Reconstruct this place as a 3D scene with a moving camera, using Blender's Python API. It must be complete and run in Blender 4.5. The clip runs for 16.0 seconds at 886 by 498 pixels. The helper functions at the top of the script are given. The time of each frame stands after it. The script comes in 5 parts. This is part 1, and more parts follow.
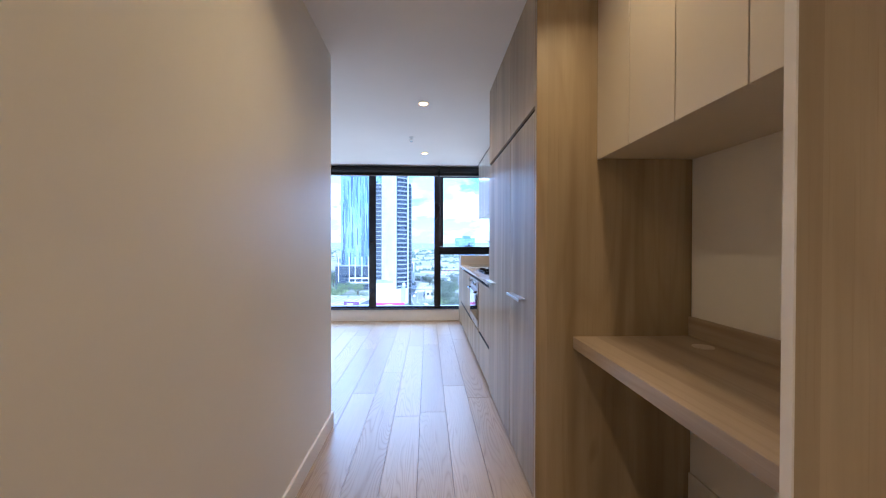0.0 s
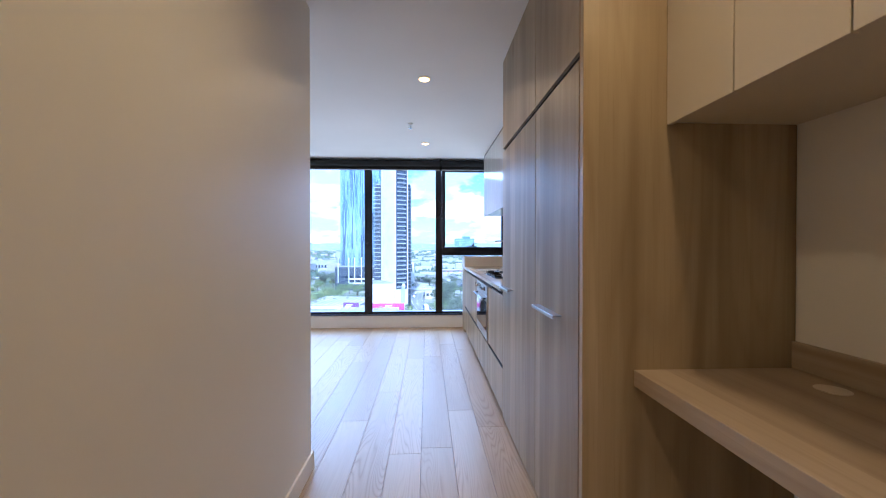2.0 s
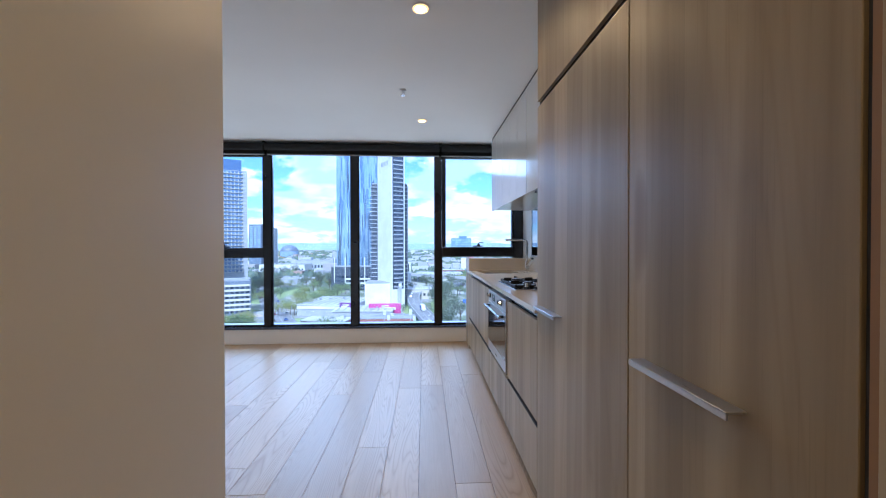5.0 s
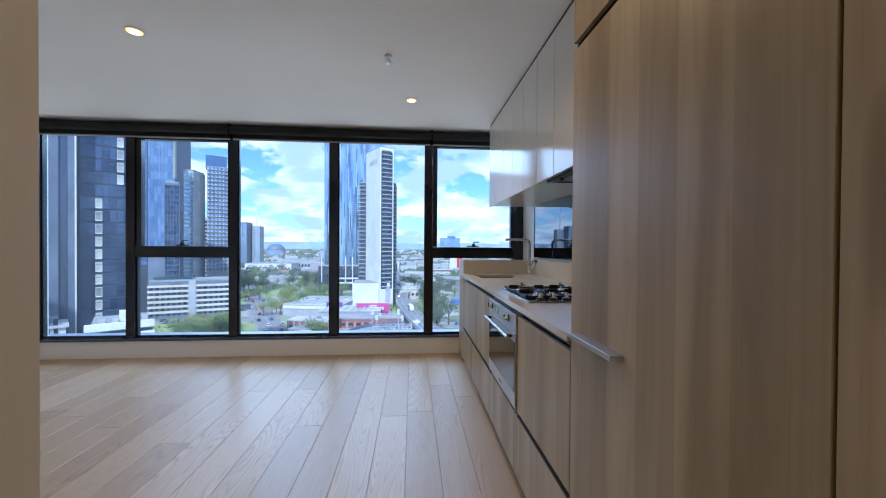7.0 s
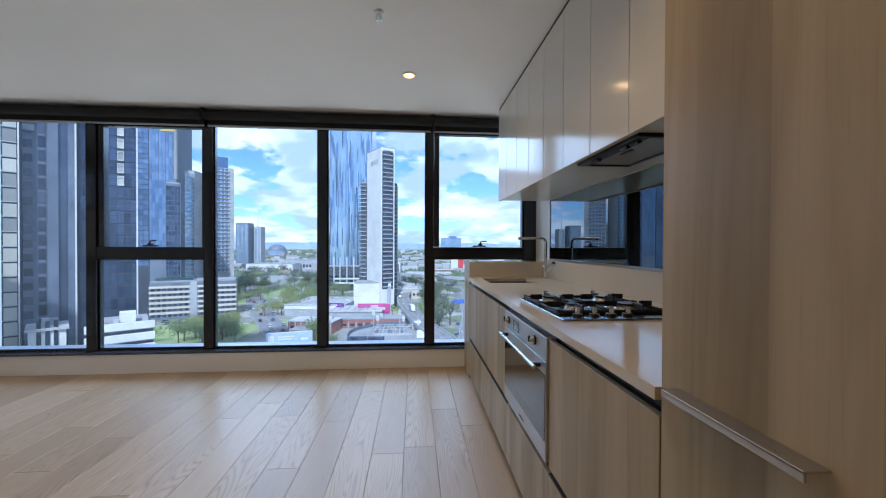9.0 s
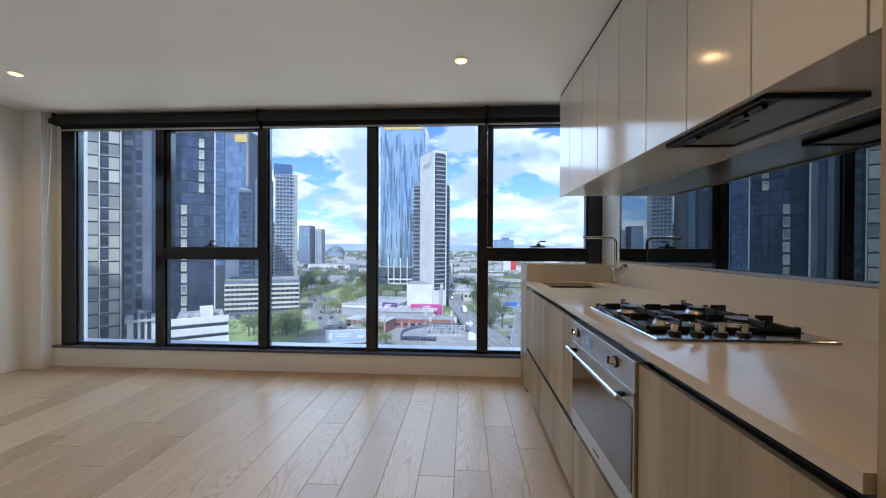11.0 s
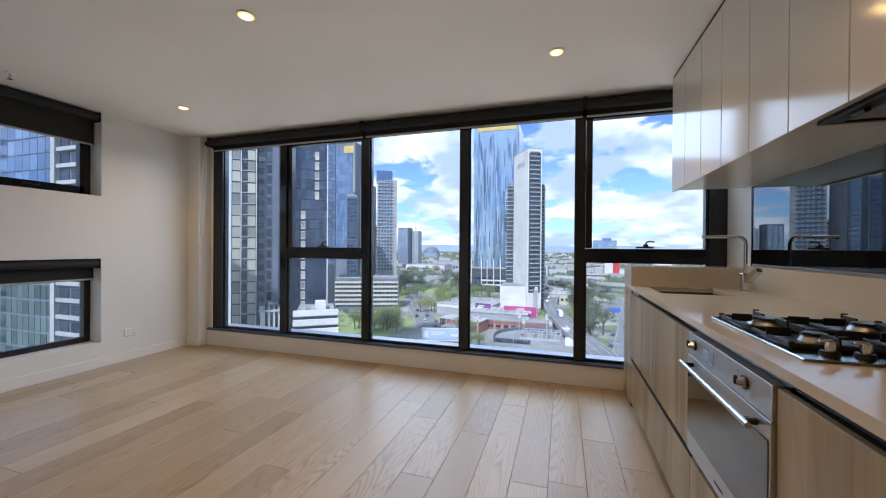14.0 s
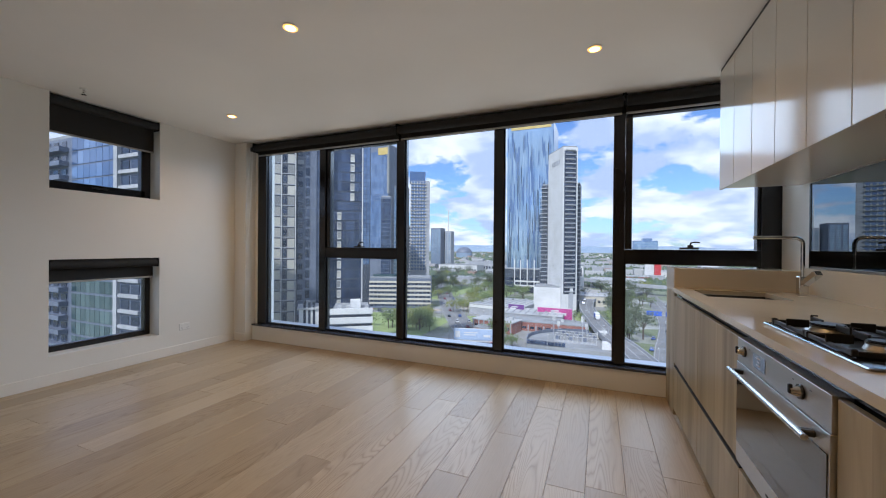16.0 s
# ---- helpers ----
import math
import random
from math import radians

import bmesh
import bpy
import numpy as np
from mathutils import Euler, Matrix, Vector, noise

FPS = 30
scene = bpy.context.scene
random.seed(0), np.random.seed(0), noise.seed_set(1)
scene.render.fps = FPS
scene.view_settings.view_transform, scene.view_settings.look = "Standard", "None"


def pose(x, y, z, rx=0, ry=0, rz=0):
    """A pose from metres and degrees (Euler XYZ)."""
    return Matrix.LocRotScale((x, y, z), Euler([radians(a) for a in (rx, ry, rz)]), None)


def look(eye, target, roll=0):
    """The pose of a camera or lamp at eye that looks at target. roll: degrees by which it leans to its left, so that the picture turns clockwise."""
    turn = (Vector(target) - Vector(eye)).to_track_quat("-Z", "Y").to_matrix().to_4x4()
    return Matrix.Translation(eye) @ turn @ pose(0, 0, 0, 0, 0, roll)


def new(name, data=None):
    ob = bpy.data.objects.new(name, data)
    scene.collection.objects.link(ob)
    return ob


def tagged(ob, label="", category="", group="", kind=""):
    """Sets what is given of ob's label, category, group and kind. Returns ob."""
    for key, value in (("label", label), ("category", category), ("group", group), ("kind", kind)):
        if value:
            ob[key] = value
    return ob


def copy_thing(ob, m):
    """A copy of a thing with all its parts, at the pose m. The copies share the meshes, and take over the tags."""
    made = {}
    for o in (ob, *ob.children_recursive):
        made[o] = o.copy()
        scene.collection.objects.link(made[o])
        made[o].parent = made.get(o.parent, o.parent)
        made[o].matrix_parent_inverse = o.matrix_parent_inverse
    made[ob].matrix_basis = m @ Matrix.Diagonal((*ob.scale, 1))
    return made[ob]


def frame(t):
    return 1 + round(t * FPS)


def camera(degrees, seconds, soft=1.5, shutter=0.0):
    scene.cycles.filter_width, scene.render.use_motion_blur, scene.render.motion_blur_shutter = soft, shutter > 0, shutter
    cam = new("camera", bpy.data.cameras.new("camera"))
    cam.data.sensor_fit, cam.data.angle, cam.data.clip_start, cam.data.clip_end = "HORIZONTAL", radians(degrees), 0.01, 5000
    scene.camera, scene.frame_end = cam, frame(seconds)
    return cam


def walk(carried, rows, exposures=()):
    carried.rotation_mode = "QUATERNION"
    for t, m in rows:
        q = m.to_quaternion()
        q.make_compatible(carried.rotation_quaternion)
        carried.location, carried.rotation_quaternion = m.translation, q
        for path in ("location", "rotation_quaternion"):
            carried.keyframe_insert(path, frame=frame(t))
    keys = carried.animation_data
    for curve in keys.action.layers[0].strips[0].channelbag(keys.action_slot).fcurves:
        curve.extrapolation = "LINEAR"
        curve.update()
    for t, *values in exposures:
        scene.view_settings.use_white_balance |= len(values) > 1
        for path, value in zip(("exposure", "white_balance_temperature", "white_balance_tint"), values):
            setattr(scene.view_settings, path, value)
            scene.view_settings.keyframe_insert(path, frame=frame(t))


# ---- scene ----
cam = camera(99.6, 16.0, soft=1.1)
PATH = [
    (0, (-0.492, -5.855, 1.181), (-0.41, -3.857, 1.161), 0.1),
    (0.5, (-0.5, -5.752, 1.178), (-0.417, -3.754, 1.159), -0.0),
    (1, (-0.502, -5.659, 1.177), (-0.42, -3.661, 1.156), 0.1),
    (1.5, (-0.501, -5.519, 1.18), (-0.42, -3.521, 1.156), 0.1),
    (2, (-0.508, -5.382, 1.174), (-0.424, -3.384, 1.157), 0.0),
    (2.5, (-0.507, -5.25, 1.176), (-0.422, -3.252, 1.156), 0.0),
    (3, (-0.511, -5.106, 1.176), (-0.425, -3.108, 1.158), 0.0),
    (3.5, (-0.516, -4.968, 1.177), (-0.429, -2.97, 1.156), 0.1),
    (4, (-0.516, -4.824, 1.177), (-0.429, -2.826, 1.158), 0.0),
    (6.5, (-0.512, -4.182, 1.174), (-0.365, -2.187, 1.155), 0.3),
    (7, (-0.513, -4.054, 1.175), (-0.351, -2.061, 1.156), 0.4),
    (7.5, (-0.505, -3.943, 1.177), (-0.339, -1.949, 1.158), 0.1),
    (8, (-0.495, -3.816, 1.176), (-0.328, -1.824, 1.156), 0.2),
    (10.5, (-0.49, -3.384, 1.166), (-0.486, -1.384, 1.151), 0.2),
    (11, (-0.492, -3.36, 1.163), (-0.613, -1.364, 1.151), 0.3),
    (11.5, (-0.489, -3.346, 1.162), (-0.732, -1.361, 1.151), 0.3),
    (12, (-0.476, -3.337, 1.163), (-0.822, -1.368, 1.151), 0.2),
    (12.5, (-0.488, -3.345, 1.161), (-0.912, -1.39, 1.151), 0.3),
    (13, (-0.479, -3.352, 1.153), (-0.968, -1.412, 1.143), 0.4),
    (13.5, (-0.486, -3.343, 1.156), (-1.039, -1.421, 1.146), 0.3),
    (14, (-0.485, -3.344, 1.158), (-1.092, -1.438, 1.149), 0.4),
    (14.5, (-0.484, -3.348, 1.163), (-1.137, -1.458, 1.152), 0.4),
    (15, (-0.489, -3.352, 1.161), (-1.184, -1.477, 1.152), 0.4),
    (15.5, (-0.494, -3.364, 1.158), (-1.229, -1.504, 1.15), 0.4),
    (16, (-0.491, -3.368, 1.16), (-1.261, -1.522, 1.151), 0.5),
]
walk(cam, [(t, look(eye, target, roll)) for t, eye, target, roll in PATH],
     exposures=[(0, 1.50, 4880, 14), (2.0, 1.38, 4950, 14), (4.0, 1.12, 5080, 13), (6.5, 0.66, 5400, 11), (8.0, 0.54, 5620, 10), (10.5, 0.44, 6050, 11), (12.5, 0.47, 6480, 13), (14.5, 0.42, 6600, 14), (16.0, 0.27, 6720, 14)])

# ---------------------------------------------------------------- light
SUN_EL, SUN_AZ = 46.0, 184.0          # degrees; azimuth clockwise from +y
world = bpy.data.worlds.new("sky")
scene.world = world
world.use_nodes = True
wn, wl = world.node_tree.nodes, world.node_tree.links
for n in list(wn):
    wn.remove(n)


def wnode(kind, **inputs):
    n = wn.new(kind)
    for k, v in inputs.items():
        n.inputs[int(k[1:]) if k[0] == "i" and k[1:].isdigit() else k].default_value = v
    return n


w_out = wnode("ShaderNodeOutputWorld")
w_bg = wnode("ShaderNodeBackground", Strength=0.15)
w_sky = wnode("ShaderNodeTexSky")
w_sky.sky_type = "NISHITA"
w_sky.sun_disc = False
w_sky.sun_elevation, w_sky.sun_rotation = radians(SUN_EL), radians(SUN_AZ)
w_sky.air_density, w_sky.dust_density, w_sky.ozone_density = 1.0, 0.6, 2.0
w_co = wnode("ShaderNodeTexCoord")
w_sep = wnode("ShaderNodeSeparateXYZ")
wl.new(w_co.outputs["Generated"], w_sep.inputs[0])
w_h = wnode("ShaderNodeMath", i1=0.30)
w_h.operation = "ADD"
wl.new(w_sep.outputs["Z"], w_h.inputs[0])
w_hm = wnode("ShaderNodeMath", i1=0.05)
w_hm.operation = "MAXIMUM"
wl.new(w_h.outputs[0], w_hm.inputs[0])
w_dx, w_dy = wnode("ShaderNodeMath"), wnode("ShaderNodeMath")
for d, axis in ((w_dx, "X"), (w_dy, "Y")):
    d.operation = "DIVIDE"
    wl.new(w_sep.outputs[axis], d.inputs[0])
    wl.new(w_hm.outputs[0], d.inputs[1])
w_xy = wnode("ShaderNodeCombineXYZ", Z=3.7)
wl.new(w_dx.outputs[0], w_xy.inputs[0])
wl.new(w_dy.outputs[0], w_xy.inputs[1])
w_cl = wnode("ShaderNodeTexNoise", Scale=2.9, Detail=12.0, Roughness=0.58, Distortion=0.1)
wl.new(w_xy.outputs[0], w_cl.inputs["Vector"])
w_rmp = wnode("ShaderNodeValToRGB")
w_rmp.color_ramp.elements[0].position, w_rmp.color_ramp.elements[1].position = 0.43, 0.495
wl.new(w_cl.outputs[0], w_rmp.inputs[0])
w_shade = wnode("ShaderNodeTexNoise", Scale=3.6, Detail=6.0, Roughness=0.5)
wl.new(w_xy.outputs[0], w_shade.inputs["Vector"])
w_cc = wnode("ShaderNodeValToRGB")
w_cc.color_ramp.elements[0].position, w_cc.color_ramp.elements[1].position = 0.41, 0.60
w_cc.color_ramp.elements[0].color, w_cc.color_ramp.elements[1].color = (0.50, 0.59, 0.75, 1), (1, 1, 1, 1)
wl.new(w_shade.outputs[0], w_cc.inputs[0])
w_cs = wnode("ShaderNodeMix")
w_cs.data_type, w_cs.blend_type = "RGBA", "MULTIPLY"
w_cs.inputs[0].default_value, w_cs.inputs[7].default_value = 1.0, (7.1, 7.25, 7.6, 1)
wl.new(w_cc.outputs[0], w_cs.inputs[6])
w_mix = wnode("ShaderNodeMix")
w_mix.data_type = "RGBA"
wl.new(w_rmp.outputs[0], w_mix.inputs[0])
w_tint = wnode("ShaderNodeMix")
w_tint.data_type, w_tint.blend_type = "RGBA", "MULTIPLY"
w_tint.inputs[0].default_value, w_tint.inputs[7].default_value = 1.0, (0.60, 0.77, 1.0, 1)
wl.new(w_sky.outputs[0], w_tint.inputs[6])
wl.new(w_tint.outputs[2], w_mix.inputs[6])
wl.new(w_cs.outputs[2], w_mix.inputs[7])
wl.new(w_mix.outputs[2], w_bg.inputs[0])
wl.new(w_bg.outputs[0], w_out.inputs[0])

sun = new("sun", bpy.data.lights.new("sun", "SUN"))
sun.data.energy, sun.data.angle, sun.data.color = 4.1, radians(2.0), (1.0, 0.95, 0.87)
sdir = Vector((math.sin(radians(SUN_AZ)) * math.cos(radians(SUN_EL)), math.cos(radians(SUN_AZ)) * math.cos(radians(SUN_EL)), math.sin(radians(SUN_EL))))
sun.matrix_world = look(sdir * 100, (0, 0, 0))


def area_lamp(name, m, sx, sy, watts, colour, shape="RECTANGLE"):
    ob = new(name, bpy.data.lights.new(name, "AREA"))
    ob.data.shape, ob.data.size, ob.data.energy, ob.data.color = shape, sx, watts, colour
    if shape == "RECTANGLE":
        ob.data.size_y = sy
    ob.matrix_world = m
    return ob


# added fill lamps, out of view below and high over the long window
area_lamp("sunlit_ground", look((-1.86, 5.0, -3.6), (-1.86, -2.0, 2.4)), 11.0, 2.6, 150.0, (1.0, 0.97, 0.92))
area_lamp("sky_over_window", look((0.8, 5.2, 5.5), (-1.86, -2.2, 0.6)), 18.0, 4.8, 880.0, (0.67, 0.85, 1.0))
# last one is an unseen extra that brightens the near panel and wall
DOWNLIGHTS = [(-0.53, -0.85), (-0.53, -2.60), (-2.13, -1.73), (-3.77, -0.82), (0.19, -4.72), (-0.60, -4.58), (-0.60, -6.60)]
for lx, ly in DOWNLIGHTS:
    nook = -5 < ly < -4
    area_lamp("downlight_lamp", look((lx, ly, 2.392), (lx, ly, 0)), 0.07, 0.07, 1.3 if nook else 3.0 if ly > -4 else 5.0 if ly > -5 else 3.8, (1.0, 0.63, 0.25) if nook else (1.0, 0.62, 0.27) if ly > -4 else (1.0, 0.66, 0.33), "DISK").data.spread = radians(140)

# ---------------------------------------------------------------- materials


class Mat:
    """A node material, built step by step."""

    def __init__(self, name, rough=0.5, metal=0.0, colour=(0.5, 0.5, 0.5), spec=0.5):
        self.m = bpy.data.materials.new(name)
        self.m.use_nodes = True
        self.n, self.l = self.m.node_tree.nodes, self.m.node_tree.links
        self.b = self.n["Principled BSDF"]
        self.b.inputs["Roughness"].default_value = rough
        self.b.inputs["Metallic"].default_value = metal
        self.b.inputs["Base Color"].default_value = (*colour, 1)
        self.b.inputs["Specular IOR Level"].default_value = spec

    def coords(self, scale=(1, 1, 1), spread=0.0):
        g = self.n.new("ShaderNodeNewGeometry")
        mp = self.n.new("ShaderNodeMapping")
        mp.inputs["Scale"].default_value = scale
        src = g.outputs["Position"]
        if spread:
            oi = self.n.new("ShaderNodeObjectInfo")
            mul = self.n.new("ShaderNodeMath")
            mul.operation = "MULTIPLY"
            mul.inputs[1].default_value = spread
            self.l.new(oi.outputs["Random"], mul.inputs[0])
            add = self.n.new("ShaderNodeVectorMath")
            add.operation = "ADD"
            self.l.new(src, add.inputs[0])
            self.l.new(mul.outputs[0], add.inputs[1])
            src = add.outputs[0]
        self.l.new(src, mp.inputs["Vector"])
        return mp.outputs[0]

    def noise(self, vec, scale, detail=4.0, rough=0.55, dist=0.0):
        t = self.n.new("ShaderNodeTexNoise")
        t.inputs["Scale"].default_value, t.inputs["Detail"].default_value = scale, detail
        t.inputs["Roughness"].default_value, t.inputs["Distortion"].default_value = rough, dist
        self.l.new(vec, t.inputs["Vector"])
        return t.outputs[0]

    def ramp(self, fac, stops):
        r = self.n.new("ShaderNodeValToRGB")
        while len(r.color_ramp.elements) < len(stops):
            r.color_ramp.elements.new(0.5)
        for e, (p, c) in zip(r.color_ramp.elements, stops):
            e.position, e.color = p, (*c, 1)
        self.l.new(fac, r.inputs[0])
        return r.outputs[0]

    def mix(self, a, b, fac=0.5, blend="MIX"):
        x = self.n.new("ShaderNodeMix")
        x.data_type, x.blend_type = "RGBA", blend
        for v, i in ((fac, 0), (a, 6), (b, 7)):
            if isinstance(v, (int, float)):
                x.inputs[i].default_value = v
            elif isinstance(v, tuple):
                x.inputs[i].default_value = (*v, 1)
            else:
                self.l.new(v, x.inputs[i])
        return x.outputs[2]

    def figure(self, scale, spread, size, lines):
        """Growth rings as contour lines of a stretched noise: 0 on a line, 1 between."""
        t = self.noise(self.coords(scale, spread), size, 1.2, 0.4, 0.25)
        mul, png = self.n.new("ShaderNodeMath"), self.n.new("ShaderNodeMath")
        mul.operation, png.operation = "MULTIPLY", "PINGPONG"
        mul.inputs[1].default_value, png.inputs[1].default_value = lines, 1.0
        self.l.new(t, mul.inputs[0])
        self.l.new(mul.outputs[0], png.inputs[0])
        return png.outputs[0]

    def rand(self, lo, hi):
        oi = self.n.new("ShaderNodeObjectInfo")
        r = self.n.new("ShaderNodeMapRange")
        r.inputs[3].default_value, r.inputs[4].default_value = lo, hi
        self.l.new(oi.outputs["Random"], r.inputs[0])
        return r.outputs[0]

    def island(self, lo, hi):
        oi = self.n.new("ShaderNodeNewGeometry")
        r = self.n.new("ShaderNodeMapRange")
        r.inputs[3].default_value, r.inputs[4].default_value = lo, hi
        self.l.new(oi.outputs["Random Per Island"], r.inputs[0])
        return r.outputs[0]

    def colour(self, c):
        self.l.new(c, self.b.inputs["Base Color"])
        return self

    def rough(self, fac, lo, hi):
        r = self.n.new("ShaderNodeMapRange")
        r.inputs[3].default_value, r.inputs[4].default_value = lo, hi
        self.l.new(fac, r.inputs[0])
        self.l.new(r.outputs[0], self.b.inputs["Roughness"])
        return self

    def bump(self, fac, strength=0.1, dist=0.002):
        b = self.n.new("ShaderNodeBump")
        b.inputs["Strength"].default_value, b.inputs["Distance"].default_value = strength, dist
        self.l.new(fac, b.inputs["Height"])
        self.l.new(b.outputs[0], self.b.inputs["Normal"])
        return self


def paint(name, c, rough=0.55, grain=220.0, var=0.04, spec=0.5):
    m = Mat(name, rough, colour=c, spec=spec)
    big = m.noise(m.coords(), 1.3, 3)
    dark = tuple(v * (1 - var) for v in c)
    m.colour(m.ramp(big, [(0.3, dark), (0.7, c)]))
    m.bump(m.noise(m.coords(), grain, 2), 0.06, 0.0006)
    return m.m


def veneer(name, c_light, c_mid, c_dark, axis, rough=0.42, spread=7.0, streak=1.0):
    """Timber figure that runs along one axis (0, 1 or 2)."""
    m = Mat(name, rough)
    s = [1.0, 1.0, 1.0]
    s[axis] = 0.055
    wide = m.noise(m.coords(tuple(s), spread), 6.5 * streak, 2, 0.45, 0.8)
    s[axis] = 0.035
    fine = m.noise(m.coords(tuple(s), spread), 70.0, 6, 0.65)
    s[axis] = 0.10
    fig = m.figure(tuple(s), spread, 3.6, 26.0)
    col = m.ramp(wide, [(0.30, c_dark), (0.48, c_mid), (0.68, c_light)])
    col = m.mix(col, m.ramp(fine, [(0.35, (0.86, 0.85, 0.83)), (0.62, (1, 1, 1))]), 0.45, "MULTIPLY")
    s[axis] = 0.02
    pores = m.noise(m.coords(tuple(s), spread), 170.0, 3, 0.6)
    col = m.mix(col, m.ramp(pores, [(0.30, (0.72, 0.68, 0.62)), (0.42, (1, 1, 1))]), 0.35, "MULTIPLY")
    col = m.mix(col, m.ramp(fig, [(0.0, (0.80, 0.76, 0.71)), (0.45, (1, 1, 1))]), 0.38, "MULTIPLY")
    sep, add, div, flr, white = (m.n.new("ShaderNodeSeparateXYZ"), m.n.new("ShaderNodeMath"), m.n.new("ShaderNodeMath"), m.n.new("ShaderNodeMath"), m.n.new("ShaderNodeTexWhiteNoise"))
    m.l.new(m.coords((1, 1, 1), 3.0), sep.inputs[0])
    across = [i for i in range(3) if i != axis]
    m.l.new(sep.outputs[across[0]], add.inputs[0])
    m.l.new(sep.outputs[across[1]], add.inputs[1])
    div.operation, flr.operation, white.noise_dimensions = "DIVIDE", "FLOOR", "1D"
    div.inputs[1].default_value = 0.128
    m.l.new(add.outputs[0], div.inputs[0])
    m.l.new(div.outputs[0], flr.inputs[0])
    m.l.new(flr.outputs[0], white.inputs["W"])
    col = m.mix(col, m.ramp(white.outputs["Value"], [(0.0, (0.80, 0.775, 0.74)), (1.0, (1.06, 1.05, 1.04))]), 0.85, "MULTIPLY")
    s[axis] = 0.4          # sparse small knots
    knot = m.noise(m.coords(tuple(s), spread), 5.5, 1, 0.3)
    col = m.mix(col, m.ramp(knot, [(0.20, (0.55, 0.46, 0.38)), (0.27, (1, 1, 1))]), 0.8, "MULTIPLY")
    tone = m.rand(0.93, 1.05)
    grey = m.n.new("ShaderNodeCombineColor")
    for i in range(3):
        m.l.new(tone, grey.inputs[i])
    m.colour(m.mix(col, grey.outputs[0], 1.0, "MULTIPLY"))
    m.bump(fine, 0.12, 0.0006)
    return m.m


WALL = paint("wall_paint", (0.80, 0.785, 0.745), 0.40)
CEIL = paint("ceiling_paint", (0.82, 0.80, 0.77), 0.7)
TRIM = paint("trim_gloss_paint", (0.82, 0.79, 0.74), 0.35)
OAK = veneer("oak_laminate_upright", (0.485, 0.40, 0.268), (0.415, 0.337, 0.214), (0.305, 0.238, 0.142), 2)
OAK_Y = veneer("oak_laminate_level", (0.46, 0.385, 0.295), (0.40, 0.325, 0.245), (0.30, 0.235, 0.17), 1)
BEIGE = paint("beige_laminate", (0.66, 0.60, 0.50), 0.45, 300, 0.02)
CREAM = paint("cream_gloss_laminate", (0.72, 0.69, 0.63), 0.12, 30, 0.01, 0.28)
WHITE_PL = paint("white_plastic", (0.80, 0.80, 0.78), 0.35, 50, 0.01)
BLACK_AL = paint("black_aluminium", (0.012, 0.013, 0.018), 0.17, 400, 0.1)
CAST = paint("cast_iron", (0.012, 0.012, 0.013), 0.55, 500, 0.2)
SINK = paint("dark_sink", (0.05, 0.045, 0.04), 0.3, 300, 0.1)
BLACK_PL = paint("black_enamel", (0.010, 0.010, 0.011), 0.30, 200, 0.1)
# near-black of carcasses and dark parts, also painted shade in gaps
SHADOW = paint("dark_parts_and_gap_shade", (0.020, 0.020, 0.022), 0.6, 200, 0.1)
FABRIC = paint("blind_fabric_charcoal", (0.020, 0.020, 0.021), 0.85, 900, 0.2)
RAIL = paint("blind_rail_grey", (0.42, 0.42, 0.43), 0.4, 100, 0.02)
PAPER = paint("notice_paper", (0.75, 0.74, 0.70), 0.8, 100, 0.02)
INK = paint("printed_ink", (0.16, 0.16, 0.17), 0.7, 100, 0.02)
AMBER = paint("oak_edge_band", (0.30, 0.17, 0.08), 0.5, 100, 0.1)


def metal(name, c, rough, axis=None):
    m = Mat(name, rough, 1.0, c)
    s = [1.0, 1.0, 1.0]
    if axis is not None:
        s[axis] = 0.02
    f = m.noise(m.coords(tuple(s)), 260.0, 3)
    m.rough(f, rough * 0.7, rough * 1.4)
    m.bump(f, 0.05, 0.0004)
    return m.m


STEEL = metal("brushed_steel", (0.56, 0.56, 0.56), 0.42, 1)
FILTER = metal("grease_filter_metal", (0.52, 0.46, 0.37), 0.38)
CHROME = metal("polished_chrome", (0.72, 0.72, 0.72), 0.07)
SATIN = metal("satin_nickel_handle", (0.50, 0.49, 0.47), 0.30, 1)
SMOKED = Mat("smoked_mirror", 0.0, 1.0, (0.20, 0.225, 0.24)).m
HANDLE = metal("satin_steel_bar", (0.52, 0.52, 0.53), 0.24)
POLISHED = metal("polished_hob_steel", (0.40, 0.40, 0.41), 0.16)
BRASS = metal("alloy_burner", (0.42, 0.40, 0.37), 0.35)


def stone():
    m = Mat("cream_stone", 0.12, spec=0.32)
    a = m.noise(m.coords(), 420.0, 2)
    b = m.noise(m.coords(), 3.0, 4)
    c = m.mix(m.ramp(a, [(0.3, (0.58, 0.51, 0.41)), (0.6, (0.66, 0.59, 0.48))]), m.ramp(b, [(0.3, (0.94, 0.94, 0.94)), (0.7, (1, 1, 1))]), 1.0, "MULTIPLY")
    m.colour(c)
    m.rough(b, 0.09, 0.15)
    return m.m


STONE = stone()


